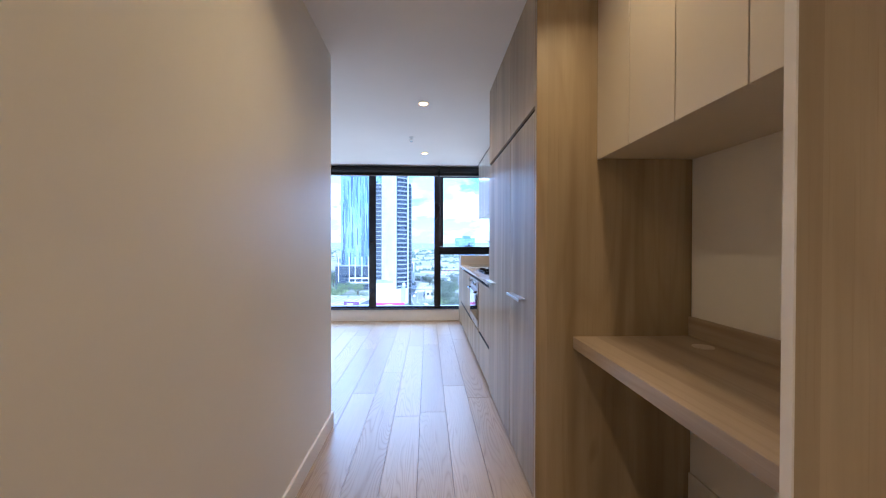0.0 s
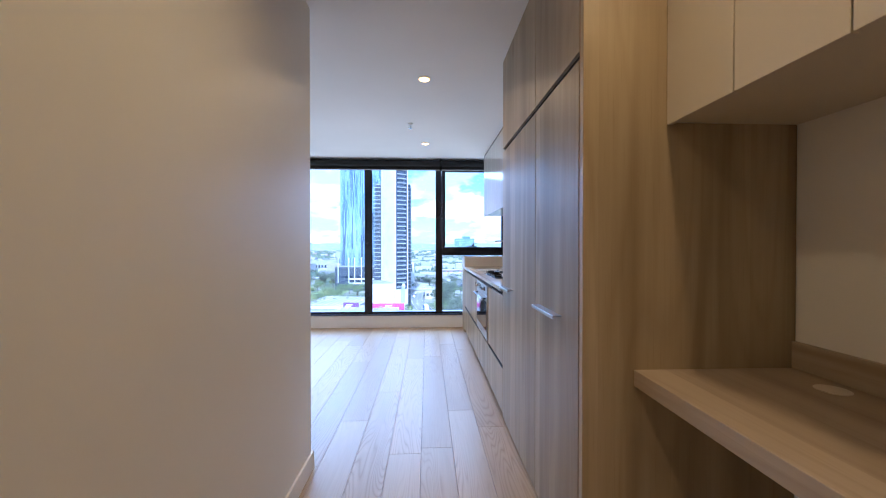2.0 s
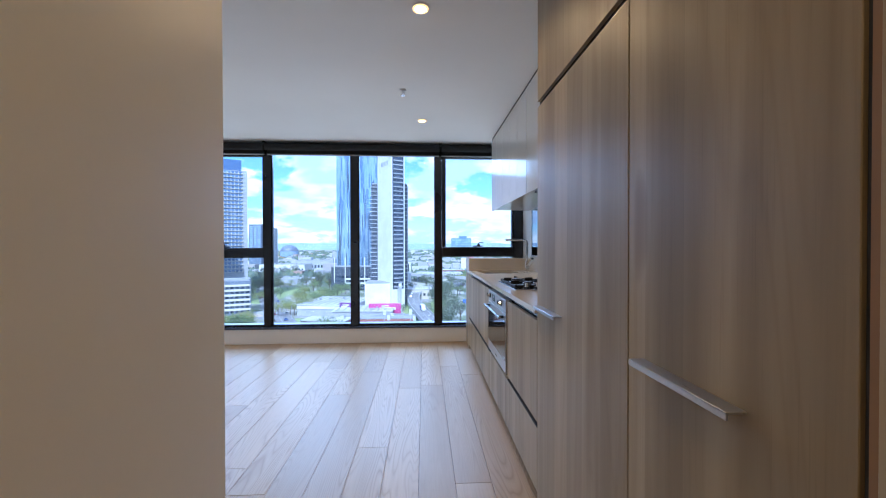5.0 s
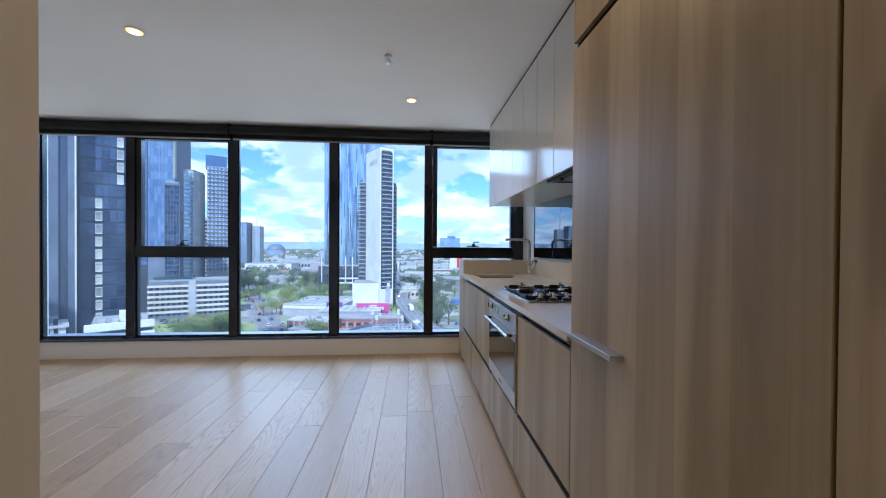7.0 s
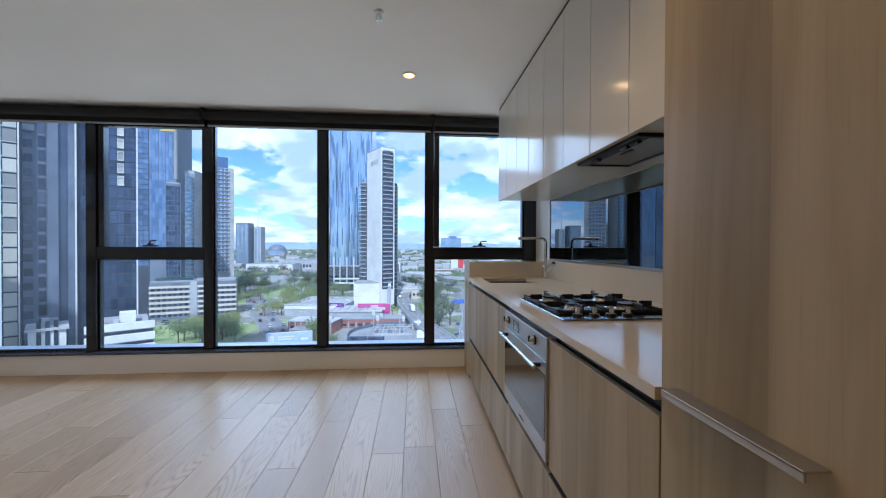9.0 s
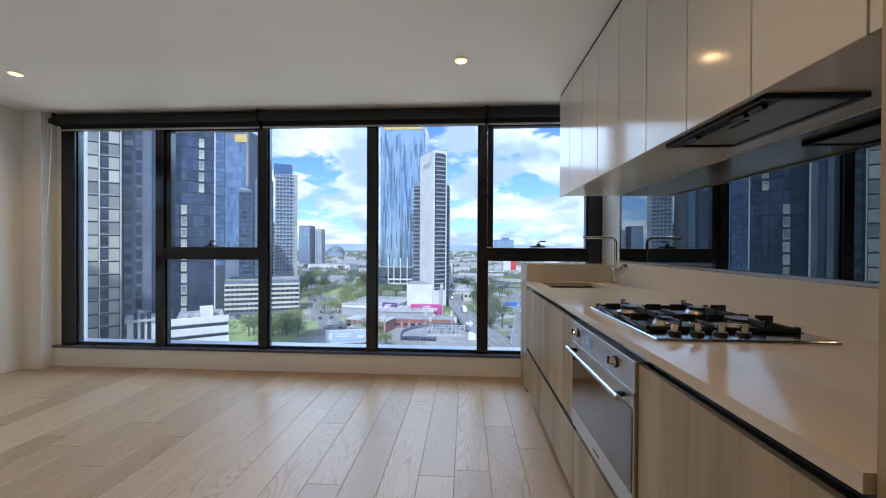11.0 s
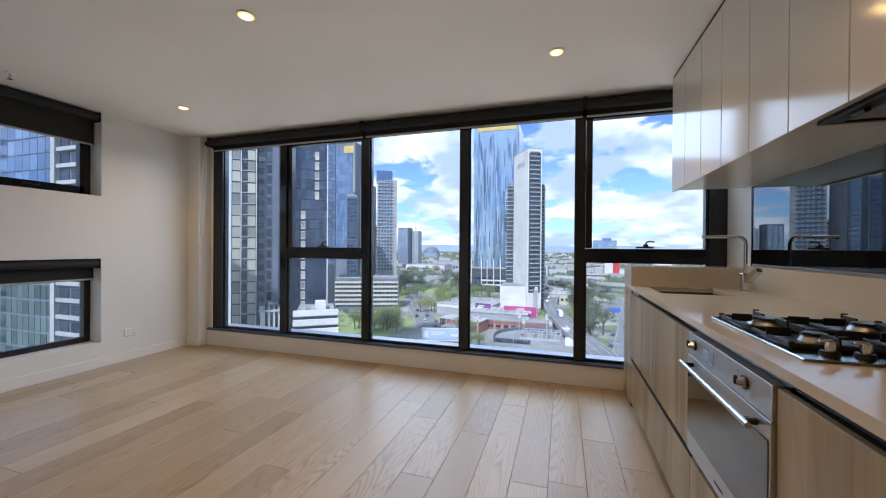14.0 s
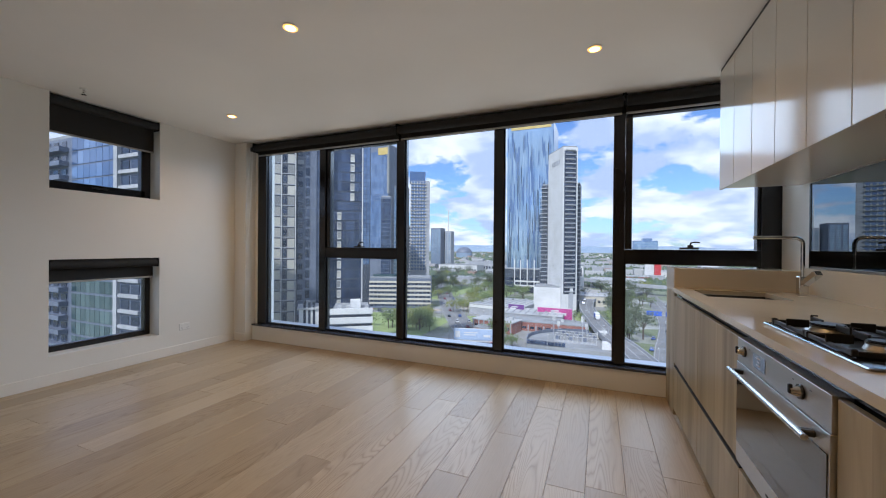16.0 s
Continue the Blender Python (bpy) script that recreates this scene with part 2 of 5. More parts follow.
def floor_oak():
    """Limed oak boards: pores and cathedral figure along y, a tone of its own for each board."""
    m = Mat("limed_oak_boards", 0.33)
    oi_spread = 9.0
    fine = m.noise(m.coords((1, 0.03, 1), oi_spread), 120.0, 5, 0.7)
    broad = m.noise(m.coords((1, 0.12, 1), oi_spread), 5.0, 3, 0.5, 0.3)
    fig = m.figure((1.0, 0.085, 1.0), oi_spread, 9.0, 50.0)
    where = m.noise(m.coords((1, 0.3, 1), oi_spread), 2.2, 2)
    tone = m.rand(0.0, 1.0)
    base = m.ramp(tone, [(0.0, (0.365, 0.27, 0.174)), (0.5, (0.437, 0.334, 0.221)), (1.0, (0.498, 0.392, 0.27))])
    lines = m.ramp(fig, [(0.0, (0.70, 0.645, 0.60)), (0.28, (0.92, 0.905, 0.89)), (0.75, (1.03, 1.03, 1.03))])
    col = m.mix(base, m.mix((0.97, 0.97, 0.97), lines, m.ramp(where, [(0.40, (0.12, 0.12, 0.12)), (0.58, (0.85, 0.85, 0.85))])), 1.0, "MULTIPLY")
    col = m.mix(col, m.ramp(fine, [(0.36, (0.86, 0.84, 0.82)), (0.58, (1, 1, 1))]), 0.4, "MULTIPLY")
    col = m.mix(col, m.ramp(broad, [(0.3, (0.90, 0.88, 0.85)), (0.7, (1.04, 1.03, 1.02))]), 0.8, "MULTIPLY")
    m.colour(col)
    m.rough(broad, 0.27, 0.42)
    m.bump(m.mix(fine, fig, 0.4), 0.12, 0.0007)
    return m.m


FLOOR = floor_oak()


def clear_glass():
    m = bpy.data.materials.new("clear_glass")
    m.use_nodes = True
    n, l = m.node_tree.nodes, m.node_tree.links
    n.remove(n["Principled BSDF"])
    tr, gl, fr, mx = (n.new("ShaderNodeBsdfTransparent"), n.new("ShaderNodeBsdfGlossy"), n.new("ShaderNodeFresnel"), n.new("ShaderNodeMixShader"))
    tr.inputs[0].default_value = (0.86, 0.925, 1.0, 1)
    gl.inputs["Roughness"].default_value = 0.0
    fr.inputs[0].default_value = 1.18
    veil, veil_mix = n.new("ShaderNodeBsdfTranslucent"), n.new("ShaderNodeMixShader")          # pale translucent veil put into the glass, hazes the view outside
    veil.inputs[0].default_value = (0.82, 0.92, 1.0, 1)
    veil_mix.inputs[0].default_value = 0.015
    l.new(tr.outputs[0], veil_mix.inputs[1])
    l.new(veil.outputs[0], veil_mix.inputs[2])
    l.new(fr.outputs[0], mx.inputs[0])
    l.new(veil_mix.outputs[0], mx.inputs[1])
    l.new(gl.outputs[0], mx.inputs[2])
    l.new(mx.outputs[0], n["Material Output"].inputs[0])
    return m


GLASS = clear_glass()
OVEN_GLASS = Mat("oven_door_glass", 0.06, 0.8, (0.11, 0.10, 0.085), 0.5).m
DISPLAY = Mat("oven_display", 0.08, 0.0, (0.10, 0.12, 0.13)).m


def glow(name, c, strength):
    m = bpy.data.materials.new(name)
    m.use_nodes = True
    n, l = m.node_tree.nodes, m.node_tree.links
    n.remove(n["Principled BSDF"])
    e = n.new("ShaderNodeEmission")
    e.inputs[0].default_value, e.inputs[1].default_value = (*c, 1), strength
    l.new(e.outputs[0], n["Material Output"].inputs[0])
    return m


# warm glow around the diffuser, put into the reflector ring as emission
LED_RIM = glow("led_reflector_glow", (1.0, 0.50, 0.14), 1.5)
LED = glow("led_diffuser", (1.0, 0.62, 0.22), 6.0)

# ---------------------------------------------------------------- mesh helpers
PLACE = {}          # top-level or part object -> its matrix in the world


def thing(name, loc=(0, 0, 0), rz=0.0, label="", category="", group="", kind=""):
    ob = new(name)
    ob.empty_display_size = 0.1
    m = pose(*loc, 0, 0, rz)
    ob.matrix_world = m
    PLACE[ob] = m
    return tagged(ob, label, category, group, kind)


def part(name, bm, material, parent=None, label="", local=False):
    """Links a bmesh as one mesh object under a thing or a part. Its vertices are in the world unless local."""
    me = bpy.data.meshes.new(name)
    if parent and not local:
        bmesh.ops.transform(bm, matrix=PLACE[parent].inverted(), verts=bm.verts)
    bm.to_mesh(me)
    bm.free()
    me.materials.append(material)
    ob = new(name, me)
    if parent:
        ob.parent = parent
        PLACE[ob] = PLACE[parent]
    else:
        PLACE[ob] = Matrix.Identity(4)
    return tagged(ob, label)


def piece(name, me, parent, m):
    """An object of its own on a shared mesh, at a pose in its parent."""
    ob = new(name, me)
    ob.parent = parent
    ob.matrix_basis = m
    return ob


def mesh_of(name, bm, material):
    me = bpy.data.meshes.new(name)
    bm.to_mesh(me)
    bm.free()
    me.materials.append(material)
    return me


def box(x0, x1, y0, y1, z0, z1, bev=0.0, bm=None, seg=1):
    out = bm or bmesh.new()
    tmp = bmesh.new() if bm else out
    m = Matrix.LocRotScale(((x0 + x1) / 2, (y0 + y1) / 2, (z0 + z1) / 2), None, (abs(x1 - x0), abs(y1 - y0), abs(z1 - z0)))
    bmesh.ops.create_cube(tmp, size=1, matrix=m)
    if bev:
        bmesh.ops.bevel(tmp, geom=list(tmp.edges), offset=bev, segments=seg, affect="EDGES", profile=0.6)
    if bm:
        join(out, tmp)
    return out


def join(bm, other):
    me = bpy.data.meshes.new("tmp")
    other.to_mesh(me)
    other.free()
    bm.from_mesh(me)
    bpy.data.meshes.remove(me)
    return bm


def rod(p, q, r, seg=12, bm=None, r2=None, bev=0.0):
    """A round bar from p to q."""
    tmp = bmesh.new()
    p, q = Vector(p), Vector(q)
    d = q - p
    bmesh.ops.create_cone(tmp, cap_ends=True, segments=seg, radius1=r, radius2=r if r2 is None else r2, depth=d.length)
    if bev:
        rim = [e for e in tmp.edges if any(len(f.verts) > 4 for f in e.link_faces)]
        bmesh.ops.bevel(tmp, geom=rim, offset=bev, segments=2, affect="EDGES")
    rot = d.to_track_quat("Z", "Y").to_matrix().to_4x4()
    bmesh.ops.transform(tmp, matrix=Matrix.Translation((p + q) / 2) @ rot, verts=tmp.verts)
    return join(bm, tmp) if bm else tmp


def smooth(ob, angle=35):
    for p in ob.data.polygons:
        p.use_smooth = True
    e = ob.data.attributes.new("sharp_edge", "BOOLEAN", "EDGE") if "sharp_edge" not in ob.data.attributes else ob.data.attributes["sharp_edge"]
    bm = bmesh.new()
    bm.from_mesh(ob.data)
    lim = radians(angle)
    for i, ed in enumerate(bm.edges):
        e.data[i].value = len(ed.link_faces) == 2 and ed.calc_face_angle(0) > lim
    bm.free()
    return ob


def tube(points, r, seg=8, square=False):
    """A bent bar along points, round or square in section."""
    cu = bpy.data.curves.new("tmp", "CURVE")
    cu.dimensions = "3D"
    sp = cu.splines.new("POLY")
    sp.points.add(len(points) - 1)
    for a, p in zip(sp.points, points):
        a.co = (*p, 1)
    cu.bevel_depth, cu.bevel_resolution, cu.use_fill_caps = r, 0 if square else 2, True
    ob = bpy.data.objects.new("tmp", cu)
    me = bpy.data.meshes.new_from_object(ob)
    bm = bmesh.new()
    bm.from_mesh(me)
    bpy.data.objects.remove(ob)
    bpy.data.curves.remove(cu)
    bpy.data.meshes.remove(me)
    return bm

# ---------------------------------------------------------------- the flat: shell
CEIL_Z = 2.41
XL, XR = -4.64, 0.72          # living room's side wall, kitchen wall
XC, YC = -1.12, -3.39         # corner where the passage opens into the room
YB = -7.6                     # end of the passage


def structure(name, bm, material, label, category, parent=None):
    return tagged(part(name, bm, material, parent, label), category=category, kind="structure")


structure("ceiling", box(XL - 0.3, XR + 0.2, YB - 0.2, 0.30, CEIL_Z, CEIL_Z + 0.25), CEIL, "flat white painted plaster ceiling over room and passage", "ceiling")
structure("wall_passage", box(XC - 0.12, XC, YB, YC, 0, CEIL_Z, 0.002), WALL, "white painted passage wall that ends in a sharp corner", "wall")
structure("wall_living_back", box(XL - 0.3, XC - 0.1195, YC - 0.12, YC - 0.003, 0, CEIL_Z), WALL, "white painted back wall of the living room", "wall")
structure("wall_kitchen", box(XR, XR + 0.2, YB, 0.30, 0, CEIL_Z), WALL, "white painted wall behind the kitchen and desk", "wall")
structure("wall_passage_end", box(XC - 0.12, XR, YB - 0.15, YB, 0, CEIL_Z), WALL, "white painted wall at the end of the passage", "wall")
structure("wall_nib", box(XL - 0.3, -4.455, -0.095, 0.30, 0, CEIL_Z, 0.002), WALL, "narrow white wall nib beside the long window", "wall")

# side wall with its two small openings, one above the other
WY0, WY1 = -1.785, -0.95
bm = bmesh.new()
for y0, y1, z0, z1 in ((YC - 0.12, WY0, 0, CEIL_Z), (WY1, -0.095, 0, CEIL_Z), (WY0, WY1, 0, 0.235), (WY0, WY1, 1.03, 1.62)):
    box(XL - 0.3, XL, y0, y1, z0, z1, 0, bm)
structure("wall_side", bm, WALL, "white painted side wall with two small stacked window openings", "wall")

structure("ceiling_downstand", box(-4.414, XR - 0.001, 0.042, 0.30, 2.3805, CEIL_Z - 0.0005), CEIL, "white plaster strip over the long window's head", "ceiling")

# low wall under the long window
structure("wall_reveal", box(-4.4545, -4.4145, 0.048, 0.30, 0.1765, CEIL_Z - 0.001), WALL, "white plaster reveal beside the long window", "wall")
structure("wall_sill", box(-4.455, XR, 0.0, 0.26, 0, 0.176, 0.002), WALL, "low white upstand wall under the long window", "wall")


def skirting(name, x0, x1, y0, y1, h=0.092):
    b = box(x0, x1, y0, y1, 0, h, 0.0025)
    return structure(name, b, TRIM, "white painted skirting board along the wall", "skirting board")


skirting("baseboard_passage", XC, XC + 0.013, YB, YC + 0.013)
skirting("baseboard_corner", -4.30, XC - 0.0005, YC - 0.003, YC + 0.013)
skirting("baseboard_side", XL, XL + 0.013, YC, -0.1085)
skirting("baseboard_nib", XL, -4.455, -0.1085, -0.0955)
skirting("baseboard_desk", XR - 0.014, XR, -5.35, -4.19, 0.14)

# ---------------------------------------------------------------- long window
SILL_OUT = paint("pale_sill_metal", (0.40, 0.43, 0.50), 0.28, 60, 0.03)
SILL_IN = paint("polished_black_sill", (0.05, 0.06, 0.09), 0.07, 60, 0.05)
FY0, FY1 = 0.045, 0.135       # frame, front and back
win = thing("window_1", (-1.85, 0.09, 0.14), label="long black aluminium window wall, fixed panes and two awning sashes", category="window", kind="structure")


def bar(name, x0, x1, z0, z1, y0=FY0, y1=FY1, parent=None, material=None, label=""):
    return part(name, box(x0, x1, y0, y1, z0, z1, 0.0025), material or BLACK_AL, parent or win, label)


bar("window_sill", -4.450, XR - 0.001, 0.1762, 0.195, -0.012, 0.070, material=SILL_IN, label="glossy black sill capping")
bar("bottom_rail", -4.414, XR - 0.001, 0.178, 0.206, 0.0705, 0.135)
bar("outer_sill", -4.414, XR - 0.001, 0.178, 0.204, 0.137, 0.26, material=SILL_OUT, label="pale grey sill outside the glass")
bar("head_rail", -4.414, XR - 0.001, 2.285, 2.380)
bar("jamb", -4.414, -4.275, 0.1955, 2.285)
bar("jamb", 0.60, XR - 0.001, 0.1955, 2.285)
for x0, x1 in ((-3.455, -3.368), (-2.437, -2.352), (-1.40, -1.314), (-0.375, -0.299)):
    bar("mullion", x0, x1, 0.1955, 2.285)
bar("transom", -3.368, -2.437, 1.031, 1.148, FY0 + 0.003)
bar("transom", -0.299, 0.60, 1.036, 1.156, FY0 + 0.003)


def sash(x0, x1, z0, z1, lx):
    """A top-hung sash: four rails, its pane and a small cam handle on the bottom rail."""
    s = part("awning_sash", box(x0, x0 + 0.052, FY0 + 0.018, FY1 - 0.01, z0, z1, 0.002), BLACK_AL, win)
    part("stile", box(x1 - 0.018, x1, FY0 + 0.018, FY1 - 0.01, z0, z1, 0.002), BLACK_AL, s)
    part("top_rail", box(x0 + 0.052, x1 - 0.018, FY0 + 0.018, FY1 - 0.01, z1 - 0.03, z1, 0.002), BLACK_AL, s)
    part("pane", box(x0 + 0.05, x1 - 0.016, 0.088, 0.096, z0 + 0.004, z1 - 0.028), GLASS, s).visible_shadow = False
    b = box(lx - 0.075, lx + 0.055, FY0 - 0.012, FY0 + 0.003, z0 + 0.002, z0 + 0.016, 0.002)
    box(lx - 0.022, lx + 0.014, FY0 - 0.030, FY0 - 0.004, z0 + 0.012, z0 + 0.036, 0.003, b)
    join(b, tube([(lx - 0.006, FY0 - 0.02, z0 + 0.03), (lx, FY0 - 0.026, z0 + 0.052), (lx + 0.02, FY0 - 0.03, z0 + 0.057), (lx + 0.055, FY0 - 0.03, z0 + 0.055)], 0.006))
    part("sash_handle", b, BLACK_PL, s, "small black cam handle")


sash(-3.366, -2.439, 1.150, 2.283, -2.885)
sash(-0.297, 0.598, 1.158, 2.283, 0.16)
for x0, x1, z0, z1 in ((-4.275, -3.455, 0.206, 2.285), (-3.368, -2.437, 0.206, 1.031), (-2.352, -1.40, 0.206, 2.285), (-1.314, -0.375, 0.206, 2.285), (-0.299, 0.60, 0.206, 1.036)):
    part("pane", box(x0 - 0.004, x1 + 0.004, 0.086, 0.094, z0 - 0.004, z1 + 0.004), GLASS, win).visible_shadow = False
    b = bmesh.new()          # slim beads round the pane
    for a0, a1, c0, c1 in ((x0, x0 + 0.012, z0, z1), (x1 - 0.012, x1, z0, z1), (x0 + 0.012, x1 - 0.012, z0, z0 + 0.012)):
        box(a0, a1, 0.070, 0.0855, c0, c1, 0, b)
    part("glazing_bead", b, BLACK_AL, win)


def roller_blind(x0, x1):
    """A rolled-up blind: barrel, brackets, a short drop of cloth and its bottom rail."""
    t = thing("roller_blind", ((x0 + x1) / 2, 0.01, 2.26), label="charcoal roller blind, rolled up under the ceiling", category="roller blind", group="blinds over the long window")
    smooth(part("barrel", rod((x0 + 0.012, -0.018, 2.352), (x1 - 0.012, -0.018, 2.352), 0.043, 24), FABRIC, t))
    part("cloth", box(x0 + 0.014, x1 - 0.014, 0.022, 0.026, 2.272, 2.36), FABRIC, t)
    part("bottom_rail", box(x0 + 0.014, x1 - 0.014, 0.016, 0.032, 2.259, 2.274, 0.003), RAIL, t, "pale grey bottom rail")
    for x in (x0, x1 - 0.012):
        part("bracket", box(x, x + 0.012, -0.05, 0.044, 2.30, 2.409, 0.003), BLACK_AL, t)
    return t


for x0, x1 in ((-4.405, -2.40), (-2.396, -0.315), (-0.311, 0.71)):
    roller_blind(x0, x1)
chain = thing("blind_chain", (-4.43, -0.05, 1.19), label="pale looped cord hanging from the roller blind", category="blind cord")
cord = [(-4.372, -0.062, 2.30), (-4.375, -0.066, 2.05), (-4.384, -0.072, 1.75), (-4.400, -0.080, 1.42), (-4.412, -0.086, 1.26), (-4.424, -0.090, 1.205), (-4.438, -0.093, 1.188),
        (-4.452, -0.096, 1.20), (-4.460, -0.099, 1.25), (-4.452, -0.100, 1.40), (-4.428, -0.098, 1.68), (-4.402, -0.090, 2.02), (-4.384, -0.076, 2.30)]
part("cord", tube([(x, y - 0.012, z) for x, y, z in cord], 0.0036, 6), WHITE_PL, chain)
part("clutch", box(-4.392, -4.364, -0.092, -0.060, 2.295, 2.345, 0.004), BLACK_PL, chain, "small black blind clutch")

# ---------------------------------------------------------------- small side windows


def side_window(n, z0, z1, drop, openable):
    fx = XL - 0.155
    w = thing("window_%d" % n, (fx, -1.37, z0), label="small black aluminium window set deep in the side wall", category="window", kind="structure")
    for y0, y1, a, b in ((WY0, WY0 + 0.05, z0, z1), (WY1 - (0.085 if openable else 0.05), WY1, z0, z1)):
        part("jamb", box(fx - 0.06, fx, y0, y1, a, b, 0.002), BLACK_AL, w)
    h = 0.085 if openable else 0.05
    part("bottom_rail", box(fx - 0.06, fx, WY0 + 0.05, WY1 - 0.05, z0, z0 + h, 0.002), BLACK_AL, w)
    part("top_rail", box(fx - 0.06, fx, WY0 + 0.05, WY1 - 0.05, z1 - 0.05, z1, 0.002), BLACK_AL, w)
    part("pane", box(fx - 0.036, fx - 0.03, WY0 + 0.045, WY1 - 0.045, z0 + 0.04, z1 - 0.045), GLASS, w).visible_shadow = False
    if openable:
        part("sash_handle", box(fx, fx + 0.02, -1.44, -1.32, z0 + 0.05, z0 + 0.066, 0.003), BLACK_PL, w)
    t = thing("roller_blind", (XL - 0.05, -1.37, z1), label="short charcoal roller blind partly lowered in the small window", category="roller blind", group="blinds in the small windows")
    smooth(part("barrel", rod((XL - 0.045, WY0 + 0.012, z1 - 0.045), (XL - 0.045, WY1 - 0.012, z1 - 0.045), 0.040, 20), FABRIC, t))
    part("cloth", box(XL - 0.088, XL - 0.084, WY0 + 0.014, WY1 - 0.014, z1 - drop, z1 - 0.04), FABRIC, t)
    part("bottom_rail", box(XL - 0.093, XL - 0.079, WY0 + 0.014, WY1 - 0.014, z1 - drop - 0.014, z1 - drop + 0.002, 0.003), RAIL, t, "pale grey bottom rail")
    for y in (WY0 + 0.001, WY1 - 0.011):
        part("bracket", box(XL - 0.09, XL - 0.006, y, y + 0.010, z1 - 0.09, z1 - 0.002, 0.002), BLACK_AL, t)


side_window(2, 1.62, CEIL_Z, 0.30, True)
side_window(3, 0.235, 1.03, 0.19, False)

socket = thing("wall_socket", (XL, -0.70, 0.28), label="white double power socket low on the side wall", category="socket")
part("plate", box(XL, XL + 0.009, -0.757, -0.641, 0.243, 0.317, 0.003), WHITE_PL, socket)
for y in (-0.727, -0.671):
    part("switch", box(XL + 0.009, XL + 0.013, y - 0.007, y + 0.007, 0.288, 0.305, 0.001), WHITE_PL, socket)
    b = bmesh.new()
    for dy, dz in ((-0.008, 0.266), (0.008, 0.266), (0, 0.254)):
        box(XL + 0.0085, XL + 0.0098, y + dy - 0.0015, y + dy + 0.0015, dz - 0.004, dz + 0.004, 0, b)
    part("pin_slots", b, INK, socket)

# ---------------------------------------------------------------- ceiling fittings


def downlight(x, y):
    t = thing("downlight", (x, y, CEIL_Z - 0.006), label="recessed round white ceiling downlight, switched on warm", category="downlight", group="ceiling downlights")
    b = rod((x, y, CEIL_Z - 0.006), (x, y, CEIL_Z - 0.0005), 0.049, 32, bev=0.003)
    smooth(part("ring", b, WHITE_PL, t))
    part("reflector", rod((x, y, CEIL_Z - 0.0075), (x, y, CEIL_Z - 0.0055), 0.041, 28), LED_RIM, t, "amber reflector ring, lamp glow put in as emission")
    part("diffuser", rod((x, y, CEIL_Z - 0.0090), (x, y, CEIL_Z - 0.0074), 0.031, 28), LED, t, "glowing warm diffuser")


for lx, ly in DOWNLIGHTS:
    downlight(lx, ly)


def sprinkler(x, y):
    t = thing("sprinkler_head", (x, y, CEIL_Z - 0.04), label="small steel fire sprinkler head on the ceiling", category="sprinkler", group="ceiling sprinklers")
    smooth(part("rose", rod((x, y, CEIL_Z - 0.008), (x, y, CEIL_Z - 0.0005), 0.022, 24, r2=0.028), WHITE_PL, t))
    part("stem", rod((x, y, CEIL_Z - 0.03), (x, y, CEIL_Z - 0.008), 0.008, 12), CHROME, t)
    b = tube([(x - 0.013, y, CEIL_Z - 0.010), (x - 0.015, y, CEIL_Z - 0.03), (x, y, CEIL_Z - 0.045), (x + 0.015, y, CEIL_Z - 0.03), (x + 0.013, y, CEIL_Z - 0.010)], 0.0025, 6)
    part("yoke", b, CHROME, t)
    part("deflector", rod((x, y, CEIL_Z - 0.048), (x, y, CEIL_Z - 0.045), 0.017, 16), CHROME, t)


sprinkler(-0.68, -1.57)
sprinkler(-4.33, -1.70)

# ---------------------------------------------------------------- kitchen run
CT = 0.893                     # worktop height
K0, K1 = -0.32, -2.880        # cabinets from the window ledge to the tall units


def door(name, parent, y0, y1, z0, z1, x=0.0, thick=0.018, material=None, label=""):
    lo, hi = min(y0, y1), max(y0, y1)
    return part(name, box(x, x + thick, lo + 0.002, hi - 0.002, z0, z1, 0.0012), material or OAK, parent, label)


def base_unit(y0, y1, label, split=0.345):
    """Carcass and plinth, a deep front over a drawer front, each with a dark finger channel above."""
    t = thing("base_cabinet", (0.3, (y0 + y1) / 2, 0), label=label, category="kitchen cabinet", group="kitchen base cabinets")
    part("carcass", box(0.045, XR - 0.002, y1, y0, 0.05, 0.842), SHADOW, t)
    part("plinth", box(0.05, 0.065, y1, y0, 0.0, 0.05), OAK, t)
    door("door", t, y1, y0, split + 0.022, 0.832)
    door("drawer_front", t, y1, y0, 0.045, split - 0.004)
    part("finger_channel", box(0.019, 0.044, y1, y0, split - 0.03, split + 0.03), BLACK_AL, t, "dark finger-pull channel")
    part("edge_trim", box(0.0005, 0.018, y1 + 0.002, y0 - 0.002, split - 0.004, split + 0.002), SHADOW, t)
    return t


base_unit(K0, -1.0, "pale oak-look sink cabinet under the stone worktop")
base_unit(-1.0, -1.645, "pale oak-look cabinet beside the oven")
base_unit(-2.265, K1, "pale oak-look cabinet beside the tall units")
endp = thing("end_panel", (0.02, -0.16, 0), label="pale oak-look filler panel between cabinets and window wall", category="panel")
part("filler", box(0.0, 0.018, K0 + 0.0015, -0.002, 0.0, 0.885, 0.001), OAK, endp)

